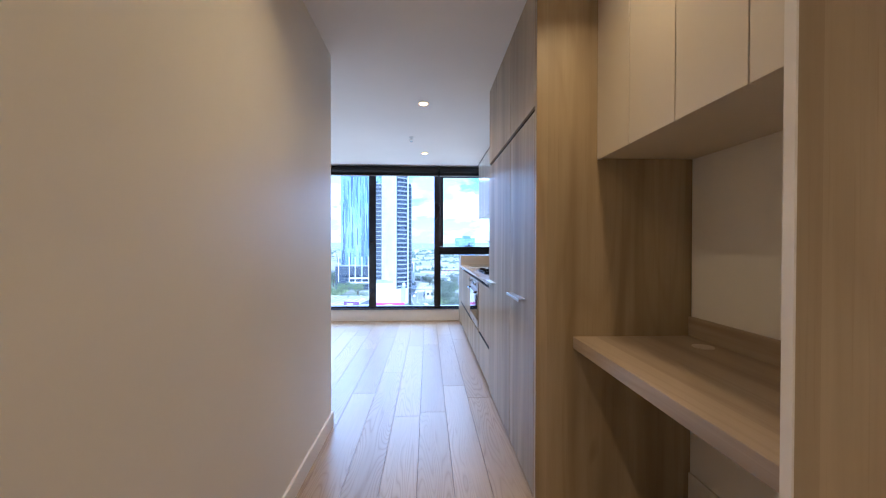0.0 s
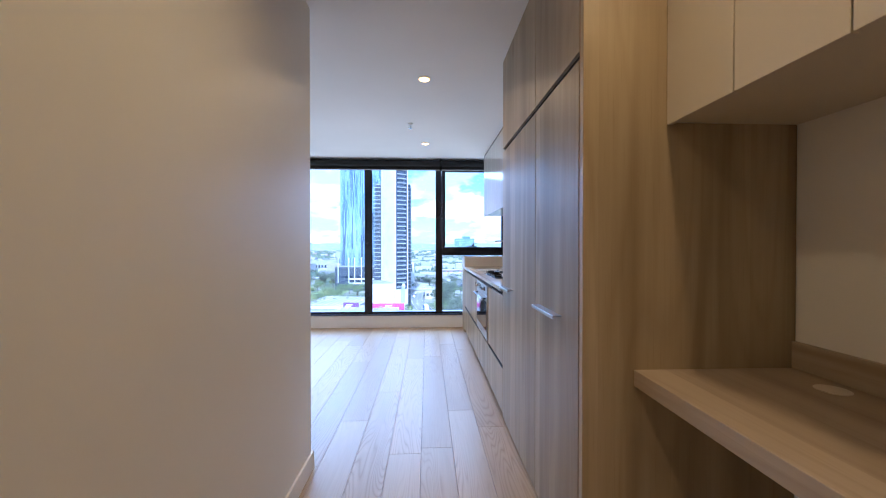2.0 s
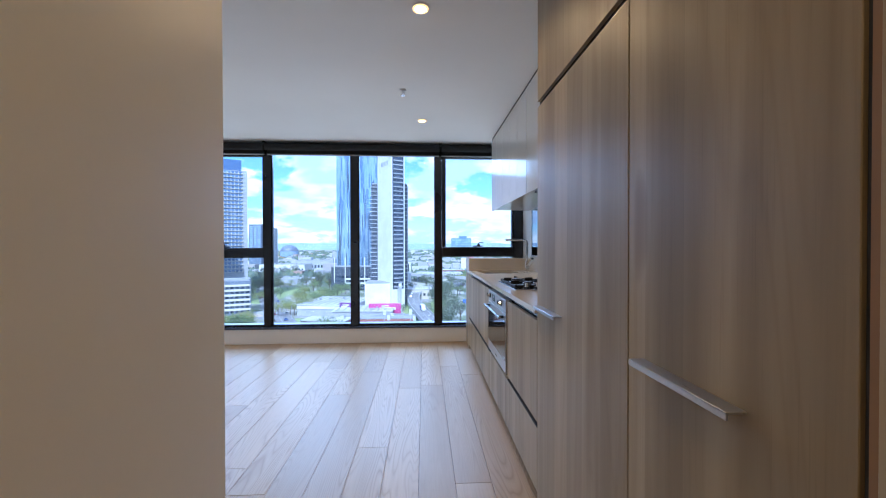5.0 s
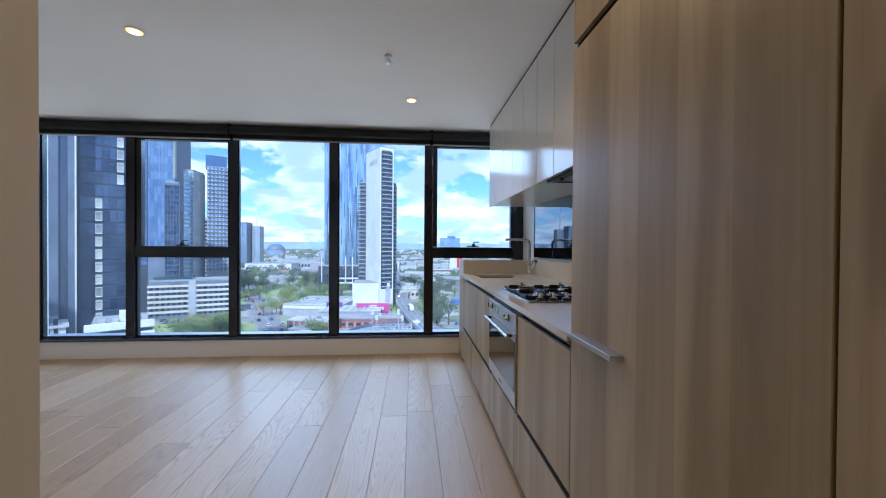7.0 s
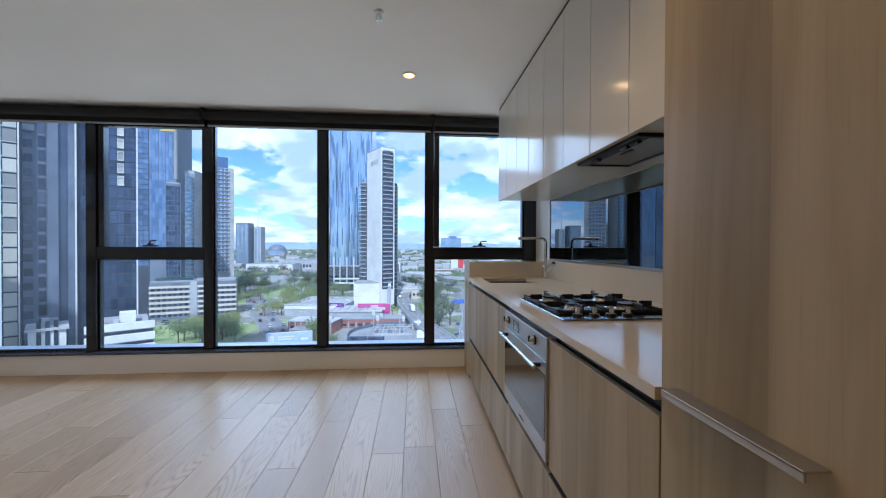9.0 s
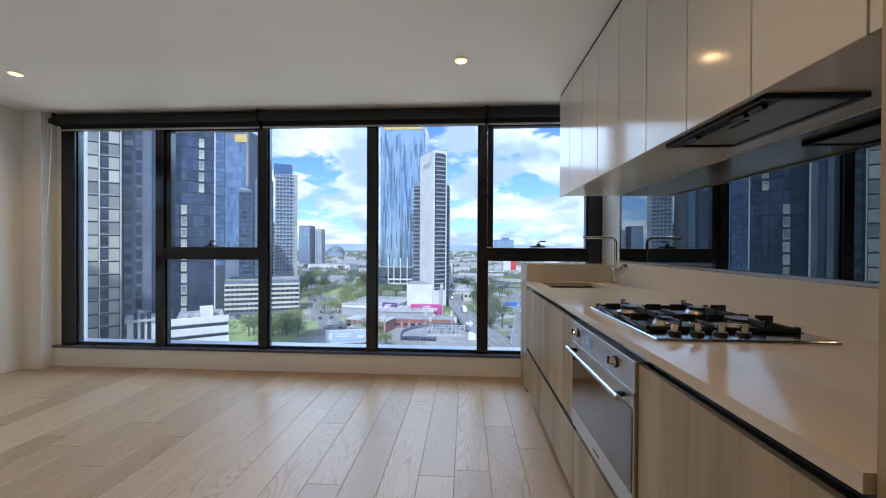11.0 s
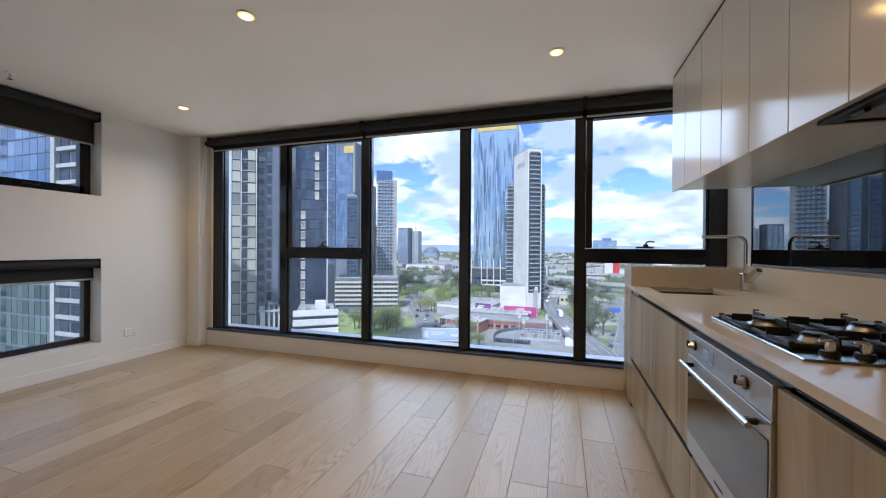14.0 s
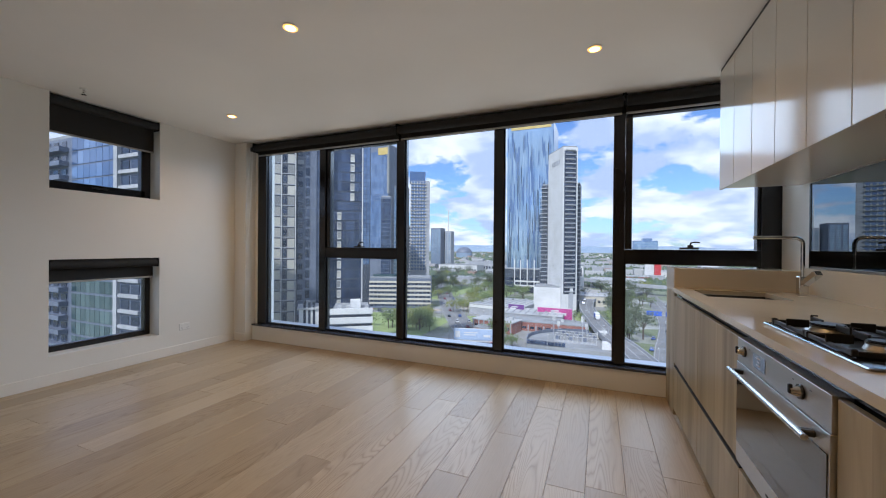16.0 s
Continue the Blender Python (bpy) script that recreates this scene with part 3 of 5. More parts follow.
# oven, with a drawer front below it
oven = thing("oven", (0.3, -1.955, 0.37), label="stainless steel built-in oven with a glass door", category="oven")
OY0, OY1 = -2.262, -1.648
part("case", box(0.03, 0.58, OY0 + 0.004, OY1 - 0.004, 0.376, 0.842), SHADOW, oven)
part("control_panel", box(-0.008, 0.03, OY0, OY1, 0.750, 0.836, 0.0008), STEEL, oven)
odoor = part("door", box(-0.010, 0.03, OY0, OY1, 0.378, 0.747, 0.0008), STEEL, oven)
part("window", box(-0.0125, -0.0102, OY0 + 0.008, OY1 - 0.008, 0.452, 0.700, 0.001), OVEN_GLASS, odoor, "dark oven glass")
b = rod((-0.043, OY0 + 0.03, 0.722), (-0.043, OY1 - 0.03, 0.722), 0.008, 16)
smooth(part("handle", b, HANDLE, odoor, "long chrome bar handle"))
for y in (OY0 + 0.065, OY1 - 0.065):
    part("handle_post", box(-0.041, -0.010, y - 0.010, y + 0.010, 0.714, 0.730, 0.003), BLACK_PL, odoor)
for y in (OY0 + 0.135, OY1 - 0.075):
    k = smooth(part("knob", rod((-0.014, y, 0.797), (-0.008, y, 0.797), 0.019, 24), BLACK_PL, oven, "black and chrome oven knob"))
    smooth(part("knob_cap", rod((-0.032, y, 0.797), (-0.014, y, 0.797), 0.0085, 20, r2=0.014), CHROME, k))
    part("knob_grip", box(-0.036, -0.027, y - 0.0045, y + 0.0045, 0.790, 0.815, 0.002), BLACK_PL, k)
part("display", box(-0.0095, -0.0078, -1.900, -1.805, 0.770, 0.816), DISPLAY, oven, "grey control display")
b = bmesh.new()
for i, w in enumerate((0.030, 0.022, 0.034)):
    box(-0.0102, -0.0094, -1.862, -1.862 + w, 0.781 + i * 0.0115, 0.784 + i * 0.0115, 0, b)
part("display_marks", b, WHITE_PL, oven)
for y in (OY0 + 0.09, OY0 + 0.18, OY1 - 0.12):
    part("dial_mark", box(-0.0088, -0.0078, y - 0.004, y + 0.004, 0.814, 0.817), INK, oven)
box_logo = box(-0.0106, -0.0098, -1.99, -1.92, 0.402, 0.410)
part("maker_mark", box_logo, SHADOW, odoor)
od = thing("drawer_cabinet", (0.3, -1.955, 0), label="pale oak-look drawer cabinet below the oven", category="kitchen cabinet", group="kitchen base cabinets")
part("carcass", box(0.045, XR - 0.002, OY0 - 0.003, OY1 + 0.003, 0.05, 0.36), SHADOW, od)
part("plinth", box(0.05, 0.065, OY0 - 0.003, OY1 + 0.003, 0, 0.05), OAK, od)
door("drawer_front", od, OY0 - 0.003, OY1 + 0.003, 0.045, 0.341)
part("finger_channel", box(0.019, 0.044, OY0 - 0.003, OY1 + 0.003, 0.315, 0.374), BLACK_AL, od, "dark finger-pull channel")

# worktop with a cut-out for the sink, ledge by the window, upstand along the wall
top = thing("worktop", (0.35, -1.59, CT - 0.025), label="polished cream stone kitchen worktop with thin edge", category="worktop")
SX0, SX1, SY0, SY1 = 0.085, 0.47, -0.82, -0.43
b = bmesh.new()
for x0, x1, y0, y1 in ((-0.012, XR - 0.002, K1, SY0), (-0.012, SX0, SY0, SY1), (SX1, XR - 0.002, SY0, SY1), (-0.012, XR - 0.002, SY1, K0)):
    box(x0, x1, y0, y1, CT - 0.026, CT, 0, b)
bmesh.ops.remove_doubles(b, verts=b.verts, dist=0.0005)
part("slab", b, STONE, top)
part("upstand", box(XR - 0.020, XR - 0.002, K1, K0, CT - 0.002, 1.048, 0.0015), STONE, top)
part("window_ledge", box(-0.003, XR - 0.002, K0, -0.002, CT - 0.026, 1.028, 0.002), STONE, top, "raised stone ledge by the window")
part("shadow_channel", box(0.024, 0.05, K1, K0, 0.838, CT - 0.0265), BLACK_AL, top, "black finger channel under the worktop")

sink = thing("sink", ((SX0 + SX1) / 2, -0.62, CT - 0.2), label="dark undermounted sink bowl in the stone worktop", category="sink")
b = bmesh.new()
for x0, x1, y0, y1, z0, z1 in ((SX0 - 0.004, SX0 - 0.002, SY0, SY1, CT - 0.2, CT - 0.027), (SX1 + 0.002, SX1 + 0.004, SY0, SY1, CT - 0.2, CT - 0.027), (SX0, SX1, SY0 - 0.004, SY0 - 0.002, CT - 0.2, CT - 0.027), (SX0, SX1, SY1 + 0.002, SY1 + 0.004, CT - 0.2, CT - 0.027), (SX0 - 0.004, SX1 + 0.004, SY0 - 0.004, SY1 + 0.004, CT - 0.202, CT - 0.2)):
    box(x0, x1, y0, y1, z0, z1, 0, b)
part("bowl", b, SINK, sink)
smooth(part("drain", rod((0.28, -0.62, CT - 0.1995), (0.28, -0.62, CT - 0.194), 0.04, 24, bev=0.002), CHROME, sink))

TX, TY = 0.60, -0.56
tap = thing("kitchen_tap", (TX, TY, CT), label="chrome square gooseneck mixer tap beside the sink", category="tap")
part("body", box(TX - 0.022, TX + 0.022, TY - 0.022, TY + 0.022, CT, CT + 0.115, 0.003), CHROME, tap)
pts = [(TX, TY, CT + 0.11), (TX, TY, 1.195)] + [(TX - 0.04 + 0.04 * math.cos(a), TY, 1.195 + 0.04 * math.sin(a)) for a in [radians(v) for v in (15, 30, 45, 60, 75, 90)]] + [(TX - 0.235, TY, 1.235)]
part("spout", tube(pts, 0.0105, square=True), CHROME, tap)
part("aerator", rod((TX - 0.222, TY, 1.220), (TX - 0.222, TY, 1.232), 0.009, 12), CHROME, tap)
b = box(-0.019, 0.019, -0.115, 0.0, -0.015, 0.015, 0.002)
bmesh.ops.transform(b, matrix=pose(TX, TY - 0.016, CT + 0.072, -38, 0, 18), verts=b.verts)
part("lever", b, CHROME, tap, "square lever tilted up")

# gas hob
HX0, HX1, HY0, HY1 = 0.062, 0.572, -2.24, -1.66
hob = thing("gas_hob", ((HX0 + HX1) / 2, (HY0 + HY1) / 2, CT), label="steel four-burner gas hob with black cast grates", category="gas hob")
b = box(HX0, HX1, HY0, HY1, CT, CT + 0.007, 0.003)
part("plate", b, POLISHED, hob)
part("glass_tray", box(HX0 + 0.030, HX1 - 0.014, HY0 + 0.105, HY1 - 0.014, CT + 0.007, CT + 0.0095, 0.001), BLACK_PL, hob, "black enamel tray under the burners")
GZ = CT + 0.036


def burner(x, y, r):
    k = smooth(part("burner", rod((x, y, CT + 0.0095), (x, y, CT + 0.024), r * 1.25, 28, r2=r), BRASS, hob, "pale metal burner ring"))
    part("flame_ring", rod((x, y, CT + 0.024), (x, y, CT + 0.027), r * 1.10, 28), BRASS, k)
    smooth(part("burner_cap", rod((x, y, CT + 0.027), (x, y, CT + 0.034), r * 1.02, 28, bev=0.003), BLACK_PL, k))


for x, y, r in ((0.185, -1.79, 0.044), (0.44, -1.80, 0.036), (0.19, -2.03, 0.028), (0.44, -2.03, 0.050)):
    burner(x, y, r)


def grate(y0, y1):
    """A cast grate: a low rim, upright fingers towards each burner and hooked lugs on the rim."""
    b = bmesh.new()
    x0, x1 = HX0 + 0.024, HX1 - 0.035
    cy = (y0 + y1) / 2
    for a in (y0, y1):
        box(x0, x1, a - 0.004, a + 0.004, CT + 0.0095, CT + 0.022, 0.002, b)
    for a in (x0, (x0 + x1) / 2, x1):
        box(a - 0.004, a + 0.004, y0, y1, CT + 0.0095, CT + 0.022, 0.002, b)
    for cx in (0.187, 0.44):
        for sx in (-1, 1):          # upright blades along x
            u0, u1 = cx + sx * 0.050, cx + sx * 0.108
            box(min(u0, u1), max(u0, u1), cy - 0.0025, cy + 0.0025, CT + 0.018, GZ + 0.007, 0.0015, b)
        for sy, e in ((-1, y0), (1, y1)):          # fingers along y with a hooked lug
            box(cx - 0.003, cx + 0.003, min(e, cy + sy * 0.038), max(e, cy + sy * 0.038), GZ - 0.016, GZ + 0.004, 0.0015, b)
            box(cx - 0.003, cx + 0.003, e - 0.004, e + 0.004, CT + 0.010, GZ + 0.008, 0.0015, b)
            box(cx - 0.003, cx + 0.016, e - 0.003, e + 0.003, GZ + 0.005, GZ + 0.010, 0.0015, b)
    for px in (x0, x1):
        for py in (y0, y1):
            box(px - 0.007, px + 0.007, py - 0.007, py + 0.007, CT + 0.0095, CT + 0.027, 0.002, b)
    part("grate", b, CAST, hob, "black cast iron pan support")


grate(-1.905, -1.69)
grate(-2.135, -1.921)
for i in range(4):
    x = 0.146 + i * 0.068
    y = -2.175
    k = smooth(part("knob", rod((x, y, CT + 0.007), (x, y, CT + 0.016), 0.021, 24, r2=0.018), BLACK_PL, hob, "steel control knob on a black base"))
    smooth(part("knob_cap", rod((x, y, CT + 0.016), (x, y, CT + 0.040), 0.0125, 20, bev=0.002), CHROME, k))
    part("knob_grip", box(x - 0.024, x + 0.006, y - 0.005, y + 0.005, CT + 0.036, CT + 0.045, 0.002), CHROME, k)

# smoked mirror splashback
splash = thing("splashback", (XR - 0.01, -1.6, 1.05), label="smoked mirror glass splashback above the worktop", category="splashback")
part("mirror_glass", box(XR - 0.009, XR - 0.003, K1, -0.372, 1.064, 1.574), SMOKED, splash)
part("edge_trim", box(XR - 0.0125, XR - 0.002, K1, -0.372, 1.049, 1.063, 0.001), SATIN, splash, "thin satin metal trim")
part("end_trim", box(XR - 0.0125, XR - 0.002, -0.3715, -0.355, 1.049, 1.574, 0.001), BLACK_AL, splash)

# wall units
UX, UZ = 0.275, 1.580
wu_y = [-0.228 - 0.2955 * i for i in range(9)]
for i, y0 in enumerate(wu_y):
    y1 = max(y0 - 0.2955, K1)
    if y0 - y1 < 0.05:
        continue
    t = thing("wall_cabinet", (0.5, (y0 + y1) / 2, UZ), label="handleless glossy cream wall cabinet over the worktop", category="kitchen cabinet", group="kitchen wall cabinets")
    part("body", box(UX + 0.019, XR - 0.002, y1, y0, UZ + 0.004, CEIL_Z - 0.022), CREAM, t)
    door("door", t, y1 + 0.0005, y0 - 0.0005, UZ - 0.006, CEIL_Z - 0.022, UX, 0.018, CREAM)
    # dark strip almost flush with the door paints the shadow line under the ceiling
    part("shadow_gap", box(UX + 0.003, UX + 0.05, y1, y0, CEIL_Z - 0.0218, CEIL_Z - 0.001), SHADOW, t)

hood = thing("range_hood", (0.45, -2.04, UZ - 0.01), label="slide-out range hood under the wall cabinets", category="range hood")
b = bmesh.new()
for x0, x1, y0, y1 in ((0.315, 0.585, -2.295, -2.275), (0.315, 0.585, -1.805, -1.785), (0.315, 0.37, -2.275, -1.805), (0.565, 0.585, -2.275, -1.805)):
    box(x0, x1, y0, y1, UZ - 0.012, UZ + 0.003, 0.002, b)
part("frame", b, BLACK_PL, hood)
part("filter", box(0.371, 0.564, -2.274, -1.806, UZ - 0.006, UZ + 0.002), FILTER, hood, "brushed metal grease filter")
for y in (-2.23, -2.16, -1.93):
    smooth(part("control", rod((0.343, y - 0.025, UZ - 0.016), (0.343, y + 0.025, UZ - 0.016), 0.010, 12), BLACK_PL, hood))
part("latch", box(0.40, 0.415, -2.10, -2.02, UZ - 0.010, UZ - 0.005, 0.001), BLACK_PL, hood)

# ---------------------------------------------------------------- tall units
TJ, TN = -3.640, -4.145       # door joint, near end
GAPZ = 1.812


def tall_unit(y0, y1, hy0, hy1, label):
    t = thing("tall_cabinet", (0.36, (y0 + y1) / 2, 0), label=label, category="tall cabinet", group="tall kitchen cabinets")
    part("carcass", box(0.03, XR - 0.002, y1, y0, 0.0, CEIL_Z - 0.004), SHADOW, t)
    d = door("door", t, y1 + 0.0005, y0 - 0.0005, 0.02, GAPZ - 0.014, 0.0, 0.02)
    door("upper_door", t, y1 + 0.0005, y0 - 0.0005, GAPZ + 0.012, CEIL_Z - 0.008, 0.0, 0.02)
    part("pull_channel", box(0.012, 0.0295, y1 + 0.002, y0 - 0.002, GAPZ - 0.013, GAPZ + 0.011), BLACK_AL, t, "dark pull channel between the doors")
    b = box(-0.036, 0.0, hy0, hy1, 0.906, 0.910, 0.001)
    box(-0.036, -0.032, hy0, hy1, 0.896, 0.910, 0.001, b)
    part("handle", b, SATIN, d, "flat satin metal edge handle")
    return t


tall_unit(K1, TJ, -3.187, -2.932, "tall pale oak-look cabinet with a flat metal handle")
tall_unit(TJ, TN, -3.99, -3.705, "tall pale oak-look cabinet next to the desk nook")
side = thing("tall_side_panel", (0.36, -4.2, 0), label="full-height pale oak-look side panel by the desk", category="panel")
part("board", box(-0.004, XR - 0.002, -4.188, -4.164, 0.0, CEIL_Z - 0.002, 0.001), OAK, side)
part("edge_band", box(-0.002, 0.02, -4.1638, -4.154, 0.0, CEIL_Z - 0.002), AMBER, side, "brown edge strip")
# dark strip paints the shade between door and panel
part("edge_gap", box(0.004, 0.03, -4.1538, -4.1455, 0.0, CEIL_Z - 0.002), SHADOW, side)

# ---------------------------------------------------------------- desk nook
NY0, NY1 = -5.356, -4.189     # between the two side panels
desk = thing("built_in_desk", (0.43, -4.79, 0.78), label="built-in oak-look desk shelf with a rear upstand", category="desk")
part("desktop", box(0.166, XR - 0.018, NY0, NY1, 0.716, 0.769, 0.0015), OAK_Y, desk)
part("rear_upstand", box(XR - 0.018, XR - 0.002, NY0, NY1, 0.716, 0.857, 0.001), OAK_Y, desk)
smooth(part("cable_grommet", rod((0.625, -4.385, 0.7692), (0.625, -4.385, 0.7725), 0.040, 28, bev=0.001), BEIGE, desk, "round beige cable grommet"))
NZ = 1.571
ny = [NY1 - 0.2665 * i for i in range(5)]
for i in range(4):
    y0, y1 = ny[i], max(ny[i] - 0.2665, NY0)
    if i == 3:
        y1 = NY0
    t = thing("overhead_cabinet", (0.48, (y0 + y1) / 2, NZ), label="handleless beige overhead cabinet above the desk", category="cabinet", group="overhead cabinets over the desk")
    part("body", box(0.291, XR - 0.002, y1, y0, NZ + 0.004, CEIL_Z - 0.003), BEIGE, t)
    door("door", t, y1, y0, NZ - 0.004, CEIL_Z - 0.006, 0.272, 0.018, BEIGE)
near = thing("desk_side_panel", (0.36, -5.36, 0), label="full-height oak-look panel with a white front edge", category="panel")
part("board", box(0.001, XR - 0.002, -5.374, -5.357, 0, CEIL_Z - 0.002), OAK, near)
part("edge_band", box(-0.0025, 0.001, -5.374, -5.357, 0, CEIL_Z - 0.002), TRIM, near, "white edge strip")
note = thing("wall_notice", (XR - 0.002, -4.77, 1.03), label="small white printed notice on the wall above the desk", category="notice")
part("sheet", box(XR - 0.0035, XR - 0.001, -4.83, -4.735, 1.075, 1.185), PAPER, note)
b = bmesh.new()
for i in range(10):
    box(XR - 0.0045, XR - 0.0036, -4.822 + (0.014 if i % 4 == 3 else 0), -4.745, 1.156 - i * 0.0078, 1.1585 - i * 0.0078, 0, b)
part("text_bars", b, INK, note, "fine printed lines")
part("heading_mark", box(XR - 0.0045, XR - 0.0036, -4.79, -4.775, 1.166, 1.178), INK, note)
part("card", box(XR - 0.0065, XR - 0.001, -4.83, -4.735, 1.025, 1.0735, 0.001), PAPER, note)

# ---------------------------------------------------------------- the city outside
GZ0 = -45.0                   # street level under the flat


def city_mat(name, c1, c2, scale, rough=0.8, metal_=0.0, spread=20.0):
    m = Mat(name, rough, metal_)
    a = m.noise(m.coords((1, 1, 1), spread), scale, 4)
    b = m.noise(m.coords((1, 1, 1)), scale * 9, 3)
    col = m.ramp(a, [(0.32, c1), (0.68, c2)])
    m.colour(m.mix(col, m.ramp(b, [(0.3, (0.86, 0.86, 0.86)), (0.7, (1, 1, 1))]), 0.8, "MULTIPLY"))
    return m.m


def facade_glass(name, c1, c2, rough=0.12, metal_=0.35):
    """Curtain wall glass with a tone of its own for each pane."""
    m = Mat(name, rough, metal_)
    t = m.rand(0.0, 1.0)
    m.bump(m.noise(m.coords((1, 1, 0.5)), 0.35, 3), 0.05, 0.5)
    m.colour(m.mix(m.ramp(t, [(0.0, c1), (1.0, c2)]), m.ramp(m.noise(m.coords((1, 1, 0.25)), 0.08, 3), [(0.3, (0.75, 0.78, 0.82)), (0.7, (1.1, 1.1, 1.1))]), 1.0, "MULTIPLY"))
    return m.m


CONC_W = city_mat("white_precast", (0.56, 0.56, 0.55), (0.68, 0.68, 0.67), 0.12)
CONC_G = city_mat("grey_precast", (0.30, 0.31, 0.33), (0.40, 0.41, 0.43), 0.10)
CONC_D = city_mat("dark_cladding", (0.035, 0.042, 0.060), (0.055, 0.068, 0.095), 0.10, 0.5)
CONC_S = city_mat("slate_cladding", (0.095, 0.115, 0.16), (0.155, 0.18, 0.235), 0.10, 0.5)
CREAM_C = city_mat("cream_precast", (0.46, 0.42, 0.34), (0.58, 0.54, 0.45), 0.10)
BRICK_R = city_mat("red_brick", (0.26, 0.10, 0.08), (0.36, 0.15, 0.12), 0.3)
ROOF_L = city_mat("pale_metal_roof", (0.32, 0.33, 0.34), (0.52, 0.52, 0.52), 0.06, 0.55)
ROOF_G = city_mat("grey_roof", (0.20, 0.21, 0.22), (0.33, 0.34, 0.35), 0.08, 0.7)
ASPHALT = city_mat("asphalt", (0.16, 0.163, 0.17), (0.23, 0.233, 0.24), 0.2, 0.9)
LINE = city_mat("road_paint", (0.42, 0.42, 0.41), (0.56, 0.56, 0.54), 0.5)
GRASS = city_mat("park_grass", (0.19, 0.26, 0.09), (0.30, 0.36, 0.15), 0.05, 0.9)
BARK = city_mat("tree_bark", (0.07, 0.055, 0.04), (0.12, 0.09, 0.07), 1.5, 0.9)
LEAF_A = city_mat("leaves_green", (0.11, 0.165, 0.06), (0.22, 0.28, 0.11), 0.9, 0.8)
LEAF_B = city_mat("leaves_yellow_green", (0.17, 0.20, 0.05), (0.32, 0.33, 0.09), 0.9, 0.8)
LEAF_C = city_mat("leaves_dark", (0.075, 0.10, 0.06), (0.14, 0.165, 0.10), 0.9, 0.8)
GL_DARK = facade_glass("dark_tinted_panes", (0.018, 0.028, 0.05), (0.065, 0.085, 0.13), 0.12, 0.25)
GL_BLUE = facade_glass("blue_tinted_panes", (0.09, 0.15, 0.27), (0.17, 0.26, 0.42))
GL_NAVY = facade_glass("navy_tinted_panes", (0.020, 0.034, 0.07), (0.065, 0.095, 0.165), 0.12, 0.25)
GL_SKY = facade_glass("sky_blue_panes", (0.24, 0.36, 0.49), (0.38, 0.50, 0.60), 0.08, 0.5)
GL_PALE = facade_glass("pale_blind_panes", (0.22, 0.22, 0.21), (0.62, 0.58, 0.48), 0.3, 0.1)
GL_TEAL = facade_glass("teal_panes", (0.05, 0.09, 0.10), (0.14, 0.21, 0.22), 0.12, 0.3)
PINK = city_mat("magenta_hoarding", (0.40, 0.035, 0.18), (0.50, 0.08, 0.27), 0.1, 0.5)
PURPLE = city_mat("purple_hoarding", (0.10, 0.03, 0.16), (0.16, 0.05, 0.22), 0.1, 0.5)
POSTER = city_mat("pale_blue_hoarding", (0.34, 0.44, 0.60), (0.44, 0.54, 0.68), 0.05, 0.5)
SIGN_BLUE = city_mat("blue_sign", (0.03, 0.10, 0.45), (0.05, 0.14, 0.55), 0.2, 0.5)
SIGN_RED = city_mat("red_sign", (0.50, 0.03, 0.04), (0.60, 0.06, 0.06), 0.2, 0.5)
YELLOW = city_mat("yellow_crown_panels", (0.50, 0.36, 0.10), (0.62, 0.46, 0.16), 0.2, 0.4)
CARS = [city_mat("car_paint_" + n, c, c, 1.0, 0.3) for n, c in (("white", (0.7, 0.7, 0.7)), ("silver", (0.35, 0.36, 0.38)), ("dark", (0.03, 0.03, 0.04)), ("red", (0.35, 0.03, 0.03)), ("blue", (0.04, 0.09, 0.30)))]
TYRE = city_mat("tyre_rubber", (0.015, 0.015, 0.015), (0.02, 0.02, 0.02), 1.0)


def ground_mat():
    """Suburb seen from high up: tree canopy, roofs and streets run together with distance."""
    m = Mat("city_ground", 0.9)
    v = m.n.new("ShaderNodeTexVoronoi")
    v.inputs["Scale"].default_value = 0.045
    m.l.new(m.coords(), v.inputs["Vector"])
    a = m.noise(m.coords(), 0.012, 5, 0.6)
    b = m.noise(m.coords(), 0.15, 4, 0.6)
    lots = m.ramp(v.outputs["Color"], [(0.2, (0.15, 0.18, 0.10)), (0.45, (0.26, 0.26, 0.24)), (0.7, (0.36, 0.36, 0.35)), (0.9, (0.40, 0.33, 0.28))])
    green = m.ramp(b, [(0.35, (0.08, 0.11, 0.06)), (0.65, (0.18, 0.21, 0.11))])
    m.colour(m.mix(lots, green, m.ramp(a, [(0.42, (0, 0, 0)), (0.58, (1, 1, 1))])))
    return m.m


bm = bmesh.new()
bmesh.ops.create_circle(bm, cap_ends=True, segments=64, radius=4600, matrix=Matrix.Translation((0, 0, GZ0)))
tagged(part("ground", bm, ground_mat(), None, "wide city ground with suburbs reaching to the horizon"), category="ground", kind="structure")

# the blue haze of distance is put into this base colour
HAZE_BLUE = city_mat("far_haze_blue", (0.20, 0.27, 0.36), (0.25, 0.33, 0.42), 0.003, 1.0)
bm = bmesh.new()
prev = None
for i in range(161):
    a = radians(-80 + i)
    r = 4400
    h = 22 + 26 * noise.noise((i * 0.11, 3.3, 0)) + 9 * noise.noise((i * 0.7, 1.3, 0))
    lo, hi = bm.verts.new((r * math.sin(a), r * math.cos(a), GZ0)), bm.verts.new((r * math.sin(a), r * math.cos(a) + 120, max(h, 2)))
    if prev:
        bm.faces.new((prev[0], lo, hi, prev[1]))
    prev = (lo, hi)
